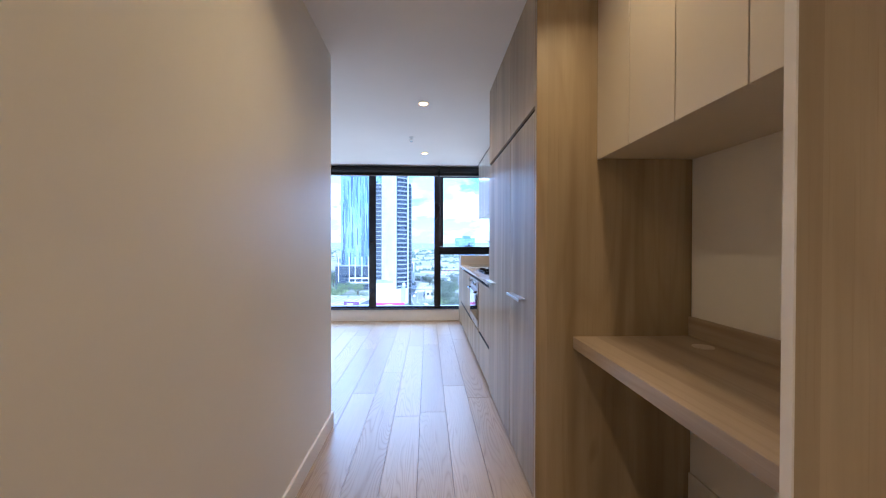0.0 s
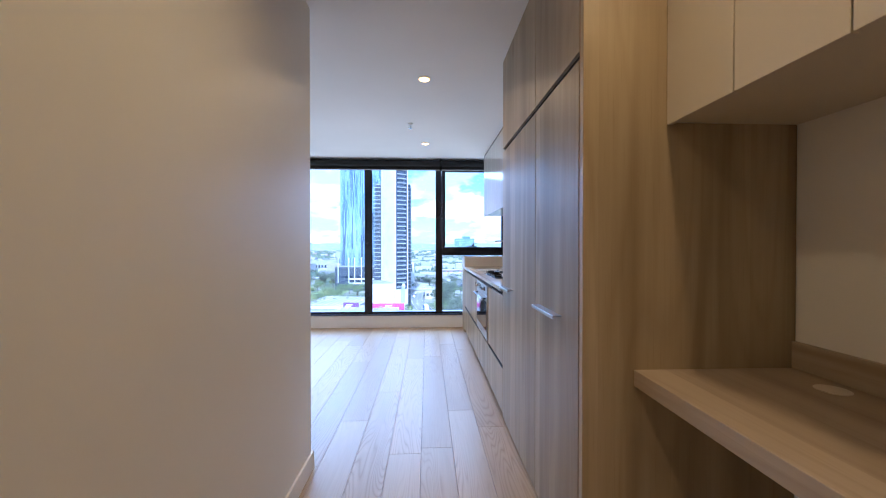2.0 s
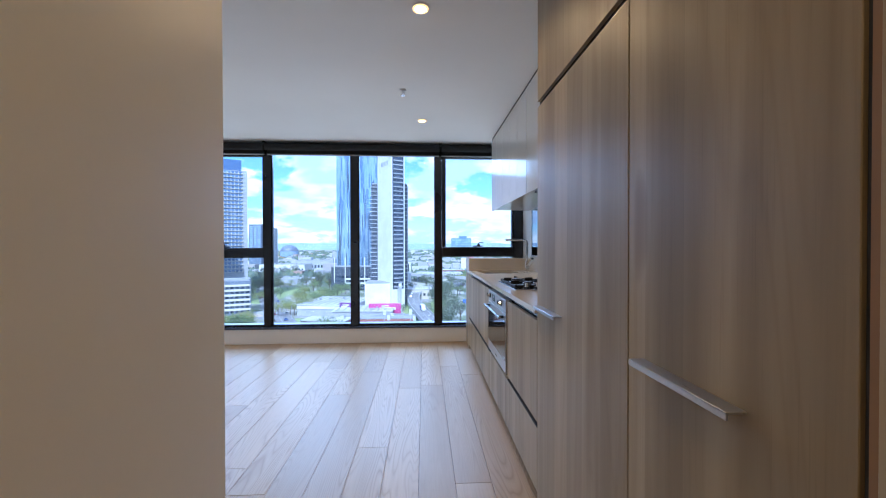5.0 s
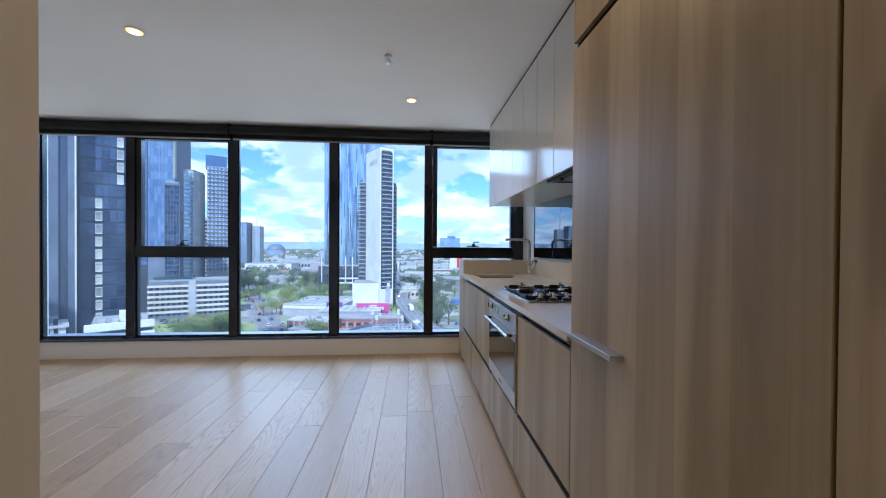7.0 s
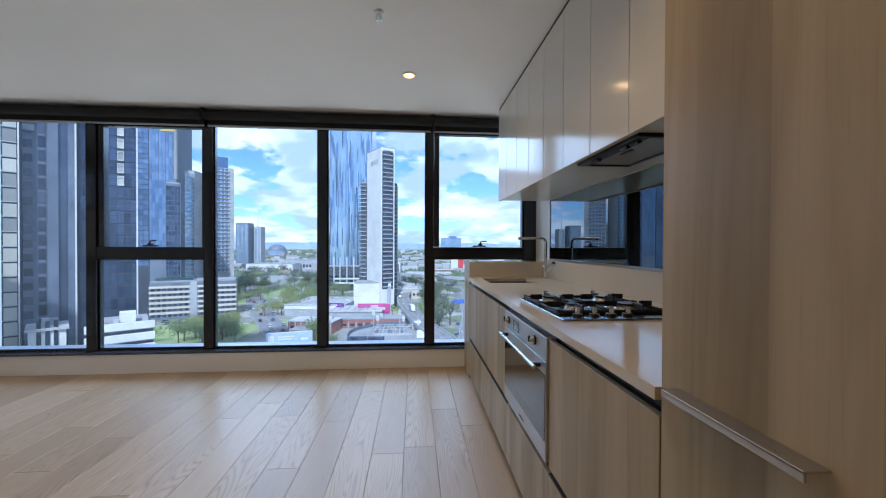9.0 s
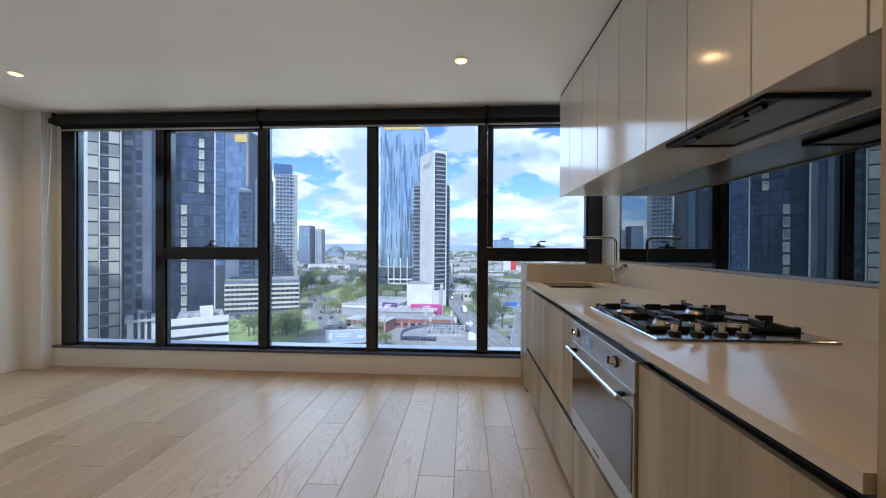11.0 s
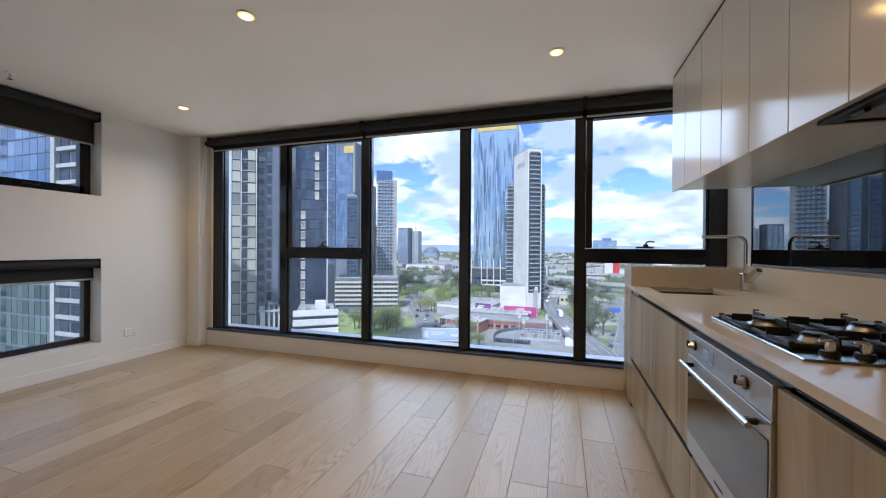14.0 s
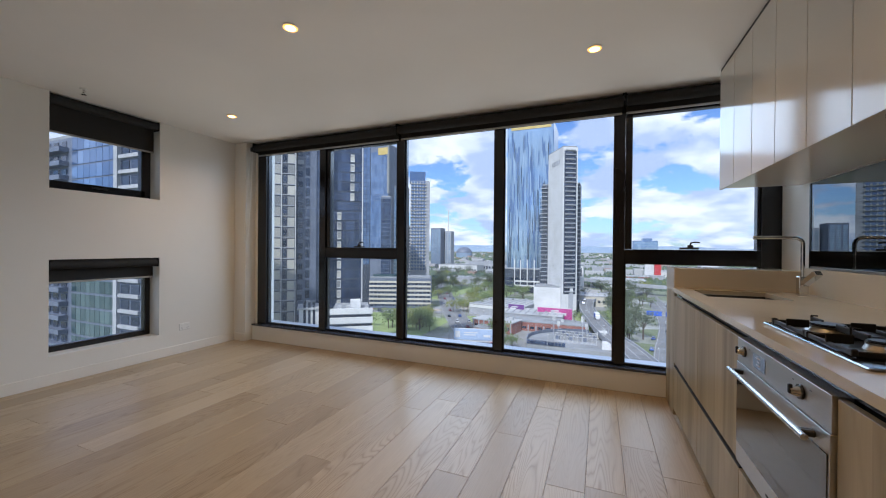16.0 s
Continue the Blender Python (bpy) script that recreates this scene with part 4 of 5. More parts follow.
tagged(part("backdrop", bm, HAZE_BLUE, None, "low hills on the far horizon, blue with painted haze"), category="hills", kind="structure")


def ribbon(name, pts, width, z, material, label, category, thick=0.15, edge=0.0):
    """A road as a strip along a smooth line; edge adds parapets."""
    fine = []
    P = [Vector(p).to_3d() for p in pts]
    for i in range(len(P) - 1):
        p0, p1, p2, p3 = P[max(i - 1, 0)], P[i], P[i + 1], P[min(i + 2, len(P) - 1)]
        for s in range(8):
            t = s / 8
            fine.append(0.5 * ((2 * p1) + (p2 - p0) * t + (2 * p0 - 5 * p1 + 4 * p2 - p3) * t * t + (3 * p1 - p0 - 3 * p2 + p3) * t ** 3))
    fine.append(P[-1])

    def strip(bm, o0, o1, z0, z1):
        rows = []
        for i, p in enumerate(fine):
            d = (fine[min(i + 1, len(fine) - 1)] - fine[max(i - 1, 0)]).normalized()
            nrm = Vector((d.y, -d.x, 0))
            rows.append([bm.verts.new((*(p + nrm * o).xy, zz)) for o, zz in ((o0, z0), (o0, z1), (o1, z1), (o1, z0))])
        for a, b_ in zip(rows, rows[1:]):
            for k in range(4):
                bm.faces.new((a[k], a[(k + 1) % 4], b_[(k + 1) % 4], b_[k]))
        return bm

    t = thing(name, (*fine[0].xy, z), label=label, category=category, kind="structure")
    part("roadway", strip(bmesh.new(), -width / 2, width / 2, z - thick, z), material, t)
    for o in (-width / 2 + 0.4, -0.12, width / 2 - 0.64):
        part("lane_line", strip(bmesh.new(), o, o + 0.16, z + 0.005, z + 0.03), LINE, t)
    if edge:
        for o in (-width / 2 - 0.3, width / 2):
            part("parapet", strip(bmesh.new(), o, o + 0.3, z - thick, z + edge), CONC_G, t)
    return fine


main_road = ribbon("road_main", [(-30, 125), (-58, 178), (-72, 200), (-111, 276), (-181, 424), (-310, 700)], 15, GZ0 + 0.12, ASPHALT, "grey asphalt main road with white lines", "road")
ribbon("road_cross", [(-190, 150), (-120, 160), (-60, 158), (-10, 150), (60, 140)], 11, GZ0 + 0.10, ASPHALT, "grey asphalt cross road below the tower", "road")
ribbon("road_park", [(-220, 226), (-150, 226), (-105, 240), (-95, 248)], 9, GZ0 + 0.11, ASPHALT, "asphalt car park street beside the park", "road")
fly = ribbon("flyover", [(46, 430), (18, 378), (1, 349), (-7, 318), (-8.6, 290), (-7.0, 258), (-2.4, 227), (4.6, 187), (11, 163), (17, 132), (21, 100)], 8.6, GZ0 + 6.0, ASPHALT, "curved concrete flyover with a grey roadway", "road", 1.4, 1.0)
ribbon("road_freeway", [(22, 112), (28, 180), (41, 270), (45, 400), (40, 560)], 13, GZ0 + 0.2, ASPHALT, "grey freeway lanes beside the flyover", "road", 0.2)
ribbon("viaduct", [(-40, 520), (20, 440), (120, 400), (260, 390)], 10, GZ0 + 9.0, CONC_G, "pale concrete viaduct crossing the freeway", "road", 1.5, 1.2)

bm = bmesh.new()
for x0, x1, y0, y1 in ((-178, -86, 168, 222), (-84, -58, 206, 236), (-200, -125, 300, 420), (-15, -4, 222, 300), (5, 14, 230, 300), (-112, -80, 330, 385)):
    box(x0, x1, y0, y1, GZ0 - 0.3, GZ0 + 0.08, 0, bm)
tagged(part("lawn", bm, GRASS, None, "green park lawns between the roads"), category="lawn", kind="stuff")


bm = bmesh.new()
for x0, x1, y0, y1 in ((-58, 20, 126, 149), (-56, 9, 164, 221), (-84, -8, 238, 330), (-30, 4, 300, 330)):
    box(x0, x1, y0, y1, GZ0 - 0.3, GZ0 + 0.06, 0, bm)
tagged(part("pavement", bm, city_mat("paved_yards", (0.20, 0.20, 0.195), (0.34, 0.335, 0.325), 0.09, 0.9), None, "grey paved yards and forecourts around the low buildings"), category="pavement", kind="structure")


# --- towers
def shared_panel(w, h, d, material, name):
    return mesh_of(name, box(-w / 2, w / 2, -d, 0, -h / 2, h / 2), material)


def tower(name, x, y, w, dep, z1, rz, material, label, z0=GZ0, category="tower", roof=True):
    """A block whose front-left corner stands at x, y; local x runs along its front, local y back."""
    t = thing(name, (x, y, z0), rz, label, category)
    part("wall", box(0, w, 0, dep, 0, z1 - z0), material, t, local=True)
    if roof:
        part("roof", box(0.5, w - 0.5, 0.5, dep - 0.5, z1 - z0, z1 - z0 + 0.9), ROOF_G, t, local=True)
    return t


def windows(t, w0, w1, zs, cols, wfrac, hgt, material, side="front", depth=0.0, name="window", skip=None):
    """Rows of window panels on one face of a tower, each an object of its own."""
    pitch = (w1 - w0) / cols
    me = shared_panel(pitch * wfrac, hgt, 0.12, material, name)
    for r, z in enumerate(zs):
        for c in range(cols):
            if skip and skip(r, c):
                continue
            u = w0 + pitch * (c + 0.5)
            if side == "front":
                piece(name, me, t, pose(u, 0, z))
            elif side == "left":
                piece(name, me, t, pose(0, u, z, 0, 0, -90))
            else:
                piece(name, me, t, pose(depth, u, z, 0, 0, 90))


def bands(t, w0, w1, zs, h, proud, material, side="front", depth=0.0, name="slab_edge"):
    """Balcony slabs or parapet bands across one face."""
    for z in zs:
        if side == "front":
            b = box(w0, w1, -proud, 0, z, z + h)
        elif side == "left":
            b = box(-proud, 0, w0, w1, z, z + h)
        else:
            b = box(depth, depth + proud, w0, w1, z, z + h)
        part(name, b, material, t, local=True)


# dark apartment tower with pale blinds, close by
tA = tower("apartment_tower", -97.2, 65.2, 22, 20, 62, 40, CONC_D, "dark grey apartment tower with columns of pale windows")
rowsA = [3.0 * i + 2.0 for i in range(8, 35)]
for u in (19.45, 15.75, 12.05, 8.35):
    windows(tA, u, u + 2.0, rowsA, 1, 0.92, 2.45, GL_PALE)
    windows(tA, u - 1.25, u, rowsA, 1, 0.86, 1.5, GL_DARK)
    part("fin", box(u + 2.08, u + 2.30, -0.35, 0, 0, 107), CONC_W, tA, local=True)
bands(tA, 6.0, 21.4, [z - 1.45 for z in rowsA], 0.22, 0.18, CONC_G, name="floor_band")
tA2 = tower("concrete_core", -81.8, 80.8, 8.2, 14, 62, 42, CONC_S, "pale grey concrete core wall with ladder windows")
windows(tA2, 0.2, 1.7, [3.0 * i + 1.2 for i in range(7, 25)], 1, 0.9, 1.6, GL_DARK)
part("frame_beam", box(0.0, 1.9, -0.25, 0, 70, 71.2), CONC_G, tA2, local=True)
windows(tA2, 2.3, 3.6, [3.0 * i + 2.0 for i in range(8, 35)], 1, 0.86, 2.3, GL_DARK)
part("pilaster", box(3.8, 5.4, -0.5, 0, 0, 107), CONC_S, tA2, local=True)
part("glass_strip", box(5.45, 6.8, -0.1, 0, 0, 107), GL_DARK, tA2, local=True)
part("pilaster", box(6.85, 8.2, -0.5, 0, 0, 107), CONC_S, tA2, local=True)
part("edge_strip", box(7.95, 8.25, -0.62, -0.5, 0, 107), CONC_W, tA2, local=True)

tB = tower("glass_tower", -77.6, 88.6, 10.9, 18, 64, 37, CONC_D, "dark blue curtain-wall tower with white framed windows")
zB = [3.0 * i + 1.6 for i in range(8, 35)]


def pale_at(r, c):
    return c == 2 and (r < 11 or r > 20) or c == 5 and 11 < r < 17


windows(tB, 0.6, 10.9, zB, 8, 0.93, 2.6, GL_NAVY, skip=pale_at)
windows(tB, 0.6, 10.9, zB, 8, 0.80, 1.9, GL_PALE, skip=lambda r, c: not pale_at(r, c))
for r, z in enumerate(zB):
    bands(tB, 0.6, 10.9, (z + 0.42,), 0.07, 0.16, CONC_D, name="transom")
    for c in (2, 5):
        if pale_at(r, c):
            u = 0.6 + 1.2875 * c
            b = box(u + 0.05, u + 1.24, -0.3, 0, z - 1.22, z - 0.98)
            box(u + 0.05, u + 1.24, -0.24, 0, z + 0.96, z + 1.08, 0, b)
            for v in (u + 0.05, u + 1.14):
                box(v, v + 0.1, -0.24, 0, z - 0.98, z + 0.96, 0, b)
            part("white_frame", b, CONC_W, tB, local=True)
part("corner_fin", box(10.6, 10.9, -0.3, 0, 0, 109), CONC_W, tB, local=True)

tC = tower("blue_tower", -176, 240, 11, 20, 95, 33, CONC_D, "tall blue glass tower with a ribbed facade")
windows(tC, 0.2, 10.8, [3.2 * i + 2 for i in range(10, 43)], 4, 0.88, 2.8, GL_BLUE)
tC2 = tower("blue_tower", -218, 322, 22, 22, 104, 0, CONC_S, "deep blue glass tower with a yellow crown")
windows(tC2, 0.3, 21.7, [6.2 * i + 3 for i in range(6, 23)], 8, 0.90, 5.9, GL_BLUE)
part("crown", box(10, 21, -0.6, 10, 139, 146), YELLOW, tC2, local=True)
part("mast", box(20.5, 22.5, -0.5, 1.5, 100, 150), GL_PALE, tC2, local=True)
tC3 = tower("slim_tower", -157, 246, 8, 18, 40, 31, CONC_S, "slim dark glass tower with stepped top")
windows(tC3, 0.3, 7.7, [3.2 * i + 2 for i in range(6, 26)], 5, 0.9, 2.8, GL_NAVY)
tC4 = tower("slim_tower", -172, 292, 7, 16, 56, 0, CONC_G, "slim pale tower among the glass towers")
windows(tC4, 0.3, 6.7, [3.2 * i + 2 for i in range(6, 31)], 4, 0.8, 2.4, GL_SKY)
tC5 = tower("slim_tower", -199, 360, 12, 18, 24, 0, CONC_G, "slim grey office tower far down the street")
windows(tC5, 0.4, 11.6, [3.4 * i + 2 for i in range(4, 20)], 4, 0.7, 2.0, GL_DARK)

tD = tower("apartment_tower", -160, 301, 17.6, 20, 61, 26, CONC_G, "grey apartment tower with rows of balconies")
zD = [3.05 * i + 1.6 for i in range(8, 35)]
windows(tD, 0.6, 14.0, zD, 5, 0.74, 1.9, GL_BLUE)
bands(tD, 0.3, 14.2, [z - 1.35 for z in zD], 0.35, 0.6, CONC_G)
dot = shared_panel(0.85, 0.95, 0.5, CREAM_C, "balcony_panel")
for z in zD:
    for c in range(6):
        piece("balcony_panel", dot, tD, pose(1.2 + c * 2.5, -0.6, z - 0.9))
part("corner_wall", box(14.5, 17.6, -0.8, 0, 0, 106), CONC_G, tD, local=True)
part("plant_room", box(-1.0, 13.5, 4, 16, 106, 116), GL_BLUE, tD, "blue rooftop plant room", local=True)
tE = tower("banded_office", -160, 236, 46, 20, -22.4, 22, CONC_S, "long office block with cream horizontal bands", category="office block")
zE = [3.2 * i + 3.2 for i in range(6)]
for u0, u1 in ((-0.3, 20.5), (24.5, 46.3)):
    bands(tE, u0, u1, [z - 0.1 for z in zE], 1.35, 0.5, CREAM_C)
    windows(tE, u0 + 0.5, u1 - 0.5, [z - 0.95 for z in zE], 7, 0.72, 1.5, GL_DARK)
part("stair_bay", box(20.6, 24.4, -0.7, 0, 0, 23.0), CONC_G, tE, local=True)
part("rooftop", box(2, 22, 3, 18, 22.6, 25.2), GL_TEAL, tE, "green glass roof storey", local=True)

tF = tower("far_tower", -322, 702, 22, 24, 40, 0, CONC_S, "distant grey apartment tower", category="tower")
windows(tF, 0.5, 21.5, [3.3 * i + 2 for i in range(2, 25)], 3, 0.7, 2.0, GL_SKY)
tF2 = tower("far_tower", -298, 720, 13, 20, 34, 0, CONC_G, "distant blue-grey tower behind a taller one", category="tower")
windows(tF2, 0.5, 12.5, [3.3 * i + 2 for i in range(2, 23)], 2, 0.7, 2.0, GL_SKY)

# tall glass tower behind the white one
tG = tower("glass_skyscraper", -94, 402, 49, 44, 134, 0, GL_SKY, "very tall sky-blue glass skyscraper", category="skyscraper")
random.seed(4)
gm = [shared_panel(1.12, 26.0, 0.25, GL_SKY, "pane"), shared_panel(1.12, 15.0, 0.32, GL_BLUE, "pane"), shared_panel(0.7, 18.0, 0.38, GL_DARK, "pane")]
for c in range(40):
    z = 24.0 + random.uniform(-8, 0)
    while z < 160:
        k = random.choices((0, 1, 2), (5, 3.2, 3.4 if z < 105 else 0.7))[0]
        h = (26, 15, 18)[k]
        if z + h > 173:
            break
        piece("pane", gm[k], tG, pose(0.65 + c * 1.22, 0, z + h / 2))
        z += h + 0.5
part("crown", box(4, 46, -0.4, 44, 173.5, 179), YELLOW, tG, "pale gold crown band", local=True)
tG2 = tower("tower_podium", -96, 386, 40, 16, -21, 0, CONC_D, "dark podium with white bands below the skyscraper", category="podium")
windows(tG2, 2, 38, [5, 9.5, 14], 9, 0.85, 2.6, GL_DARK)
for u in (3, 14, 20, 27, 34):
    part("white_fin", box(u, u + 0.8, -0.6, 0, 8, 34), CONC_W, tG2, local=True)
bands(tG2, 15, 40, (6.5, 11), 1.6, 0.5, CONC_W)

# white hotel tower, a blank gable and balcony ends
tH = tower("white_hotel_tower", -23.5, 262, 10.5, 24.6, 70, 29.9, CONC_W, "slender white tower with a blank gable and stacked balconies", category="hotel tower")
zH = [3.1 * i + 16.5 for i in range(32)]
# flat dark sheet on the wall in place of shaded balcony recesses
part("balcony_recess", box(0.9, 9.6, -0.08, 0, 15, 112), CONC_D, tH, local=True)
bands(tH, 1.6, 8.6, zH, 0.55, 1.1, CONC_G, name="balcony")
windows(tH, 0.9, 9.6, [z + 2.0 for z in zH[:-1]], 3, 0.85, 1.6, GL_DARK)
b = bmesh.new()
for i in range(5):
    box(-0.15, 0, 5.0 + i * 2.7, 6.9 + i * 2.7, 104.5 - 0.4 * (i % 2), 107.5, 0, b)
part("sign_bars", b, CONC_G, tH, "pale raised sign letters", local=True)
tH2 = tower("white_hotel_wing", -40.6, 284, 27.2, 18, 48, 0, CONC_D, "dark tower wing with pale balcony edges behind the white tower", category="hotel tower")
zH2 = [3.1 * i + 13 for i in range(26)]
bands(tH2, -0.8, 5.0, zH2, 0.5, 1.0, CONC_G, name="balcony")
bands(tH2, 22.0, 28.0, zH2, 0.5, 1.0, CONC_G, name="balcony")
tH3 = tower("hotel_podium", -42.5, 263, 26, 18, -26, 4, CONC_W, "blank white podium below the white tower", category="podium")
part("side_bay", box(19, 25.9, -0.3, 0, 0, 16), CONC_G, tH3, local=True)


# --- low buildings
def low_block(name, x0, x1, y0, y1, h, wall, roof, label, rz=0.0, openings=0, zwin=0.5, fascia=None):
    t = thing(name, (x0, y0, GZ0), rz, label, "building")
    w, d = x1 - x0, y1 - y0
    part("wall", box(0, w, 0, d, 0, h), wall, t, local=True)
    b = box(-0.4, w + 0.4, -0.4, d + 0.4, h, h + 0.5)
    part("roof", b, roof, t, local=True)
    if openings:
        windows(t, 0.8, w - 0.8, [h * zwin], openings, 0.55, h * 0.26, GL_DARK)
    if wall is BRICK_R and openings:
        for i in range(openings + 1):
            u = 0.8 + (w - 1.6) * i / openings
            part("pilaster", box(u - 0.3, u + 0.3, -0.3, 0, 0, h), CONC_G, t, local=True)
    if w * d > 700:
        for i in range(int(w / 4.2)):
            part("roof_seam", box(2 + i * 4.2, 2.35 + i * 4.2, 0.5, d - 0.5, h + 0.5, h + 0.78), ROOF_G, t, local=True)
    if fascia:
        part("fascia", box(0, w, -0.35, 0, h * 0.68, h * 0.95), fascia, t, local=True)
    random.seed(int(abs(x0 * 7 + y0)))
    for i in range(max(2, int(w * d / 260))):
        ux, uy = random.uniform(1, max(w - 3, 2)), random.uniform(1, max(d - 3, 2))
        part("rooftop_unit", box(ux, ux + random.uniform(1, 2.4), uy, uy + random.uniform(1, 2), h + 0.5, h + 0.5 + random.uniform(0.8, 1.8)), ROOF_L if i % 2 else ROOF_G, t, local=True)
    return t


cp = tower("car_park", -60.5, 70.2, 9.6, 12, -15.2, 36, CONC_D, "white banded multi-storey car park", category="car park")
for i, z in enumerate((29.6, 27.4, 25.2, 23.0, 20.8)):
    part("parapet", box(-0.4, 9.9, -0.5 - 0.35 * i, 0.2, z, z + 1.35), CONC_W, cp, local=True)
    part("deck", box(-0.3, 9.8, -0.3 - 0.35 * i, 0.2, z - 0.2, z), CONC_G, cp, local=True)
part("stair_head", box(4.5, 7.0, 2.0, 5.0, 30.7, 32.6), CONC_W, cp, local=True)
for u in (1.5, 3.5, 8.0):
    part("rooftop_unit", box(u, u + 0.9, 1.5, 2.6, 30.7, 31.4), ROOF_L, cp, local=True)
low_block("white_house", -69.5, -64.6, 69, 76, 30.2, CONC_W, ROOF_L, "small white rooftop building below the towers", 42, 3, 0.93)
low_block("brick_shops", -66, -42, 198, 210, 6.0, BRICK_R, ROOF_L, "low red-brick shops with a pale roof", -12, 7)
low_block("corner_shop", -60, -50, 182, 190, 5.0, BRICK_R, ROOF_G, "small red-brick corner shop", -14, 3)
low_block("shop_row", -84, -46, 246, 286, 7.0, CONC_G, ROOF_L, "wide low grey shops under a pale roof", -10, 0, 0.5, CONC_W)
low_block("shop_row", -56, -20, 224, 246, 6.0, CONC_G, ROOF_L, "low grey warehouse with a metal roof", 0)
low_block("station_hall", -50, -6, 207, 219, 5.0, BRICK_R, ROOF_G, "long low hall with a red fascia", 0, 10, 0.4, BRICK_R)
deck = thing("plant_deck", (-14, 180, GZ0), 0, "flat roof deck with cooling units behind a curved ramp wall", "roof plant")
arc = [(-5 + 27 * math.cos(a), 178 + 24 * math.sin(a)) for a in [radians(90 + 6 * k) for k in range(18)]]
b = bmesh.new()
for (xa, ya), (xb, yb) in zip(arc, arc[1:]):
    b.faces.new([b.verts.new(p) for p in ((xa, ya, GZ0), (xb, yb, GZ0), (xb, yb, GZ0 + 4.6), (xa, ya, GZ0 + 4.6))])
bmesh.ops.remove_doubles(b, verts=b.verts, dist=0.01)
bmesh.ops.solidify(b, geom=b.faces, thickness=0.5)
part("ramp_wall", b, CONC_S, deck)
b = bmesh.new()
f = b.faces.new([b.verts.new((x * 0.97 - 0.1, 178 + (y - 178) * 0.96, GZ0)) for x, y in arc] + [b.verts.new(p) for p in ((-30, 166, GZ0), (6, 166, GZ0), (6, 200, GZ0))])
for v in bmesh.ops.extrude_face_region(b, geom=[f])["geom"]:
    if isinstance(v, bmesh.types.BMVert):
        v.co.z += 3.2
bmesh.ops.recalc_face_normals(b, faces=b.faces)
part("roof_slab", b, ROOF_G, deck)
DZ = GZ0 + 3.2
for i in range(3):
    y = 176 + i * 5.5
    part("unit_frame", box(-19, -1, y, y + 3.6, DZ, DZ + 1.0), CONC_G, deck)
    for k in range(9):
        part("cooling_unit", box(-18.7 + k * 2, -17.1 + k * 2, y + 0.3, y + 3.3, DZ + 1.0, DZ + 2.3, 0.1), ROOF_G if (k + i) % 3 else CONC_S, deck)
    for k in range(10):
        part("rail_post", box(-19.2 + k * 2, -19.1 + k * 2, y - 0.4, y - 0.3, DZ, DZ + 3.1), CONC_W, deck)
    part("hand_rail", box(-19.2, -1.1, y - 0.4, y - 0.3, DZ + 3.0, DZ + 3.1), CONC_W, deck)
for k in range(11):
    part("solar_panel", box(-30 + k * 1.5, -28.7 + k * 1.5, 166.2, 168.4, DZ + 0.3, DZ + 1.6), GL_NAVY, deck)
part("plant_hut", box(-1, 3.5, 190, 195, DZ, DZ + 3.0), CONC_W, deck)
part("plant_hut", box(1, 5, 170, 175, DZ, DZ + 2.6), CONC_W, deck)
for x, y, h in ((-20, 181, 12), (-18.6, 188, 8), (-7, 176, 13), (-5.5, 186, 8), (2, 186, 6)):
    mast = part("antenna_mast", rod((x, y, DZ), (x, y, DZ + h), 0.22, 6), CONC_G, deck)
    for k in range(3):
        part("antenna_panel", box(x - 0.6 + 0.5 * k, x - 0.3 + 0.5 * k, y - 0.5, y - 0.25, DZ + h - 3.2, DZ + h - 0.6), CONC_W, mast)
low_block("shed", -190, -132, 446, 486, 7.0, CONC_G, ROOF_L, "wide pale-roofed exhibition shed", -6)
low_block("campus_block", -260, -190, 600, 640, 16, CONC_W, ROOF_L, "long pale institutional block", 0, 14)
low_block("campus_block", -225, -160, 660, 700, 20, CONC_G, ROOF_L, "banded grey institutional block", 0, 12)
low_block("grey_block", -150, -118, 620, 660, 24, CONC_S, ROOF_G, "dark grey block in the middle distance", 0, 8)
low_block("white_shed", -28, 6, 318, 342, 8, CREAM_C, ROOF_L, "pale low building beyond the flyover", 0, 9)
low_block("office_slab", -31, -14, 372, 392, 30, CONC_W, ROOF_G, "pale mid-rise office beside the white tower", 0, 5, 0.8)
low_block("white_shed", -10, 50, 480, 520, 9, CONC_W, ROOF_L, "broad white-roofed shed by the freeway", 0, 12)
low_block("house_row", 22, 70, 560, 584, 9, BRICK_R, ROOF_L, "red-roofed row by the freeway", 0, 10)
low_block("white_block", 60, 96, 610, 640, 14, CONC_W, ROOF_L, "white apartment block beyond the freeway", 0, 9)
red = thing("red_sign_tower", (72, 600, GZ0), 0, "tall red panel sign beside a white block", "sign")
part("panel", box(72, 80, 600, 604, GZ0, GZ0 + 27), SIGN_RED, red)
part("pale_panel", box(60, 71.5, 602, 606, GZ0, GZ0 + 26), CONC_W, red)
tR = tower("far_office", 112, 1500, 78, 50, 30, 0, GL_BLUE, "far blue glass office block on the horizon", category="office block")
part("upper_block", box(30, 60, 0, 40, 75, 84), GL_BLUE, tR, local=True)
windows(tR, 1, 77, [9.0 * i + 5 for i in range(8)], 6, 0.9, 7.0, GL_SKY)
dome = thing("stadium_dome", (-530, 1500, GZ0), 0, "grey domed arena on the horizon", "arena")
bm = bmesh.new()
bmesh.ops.create_uvsphere(bm, u_segments=28, v_segments=14, radius=1, matrix=Matrix.LocRotScale((-530, 1500, GZ0 + 22), None, (34, 34, 27)))
smooth(part("roof", bm, CONC_S, dome))
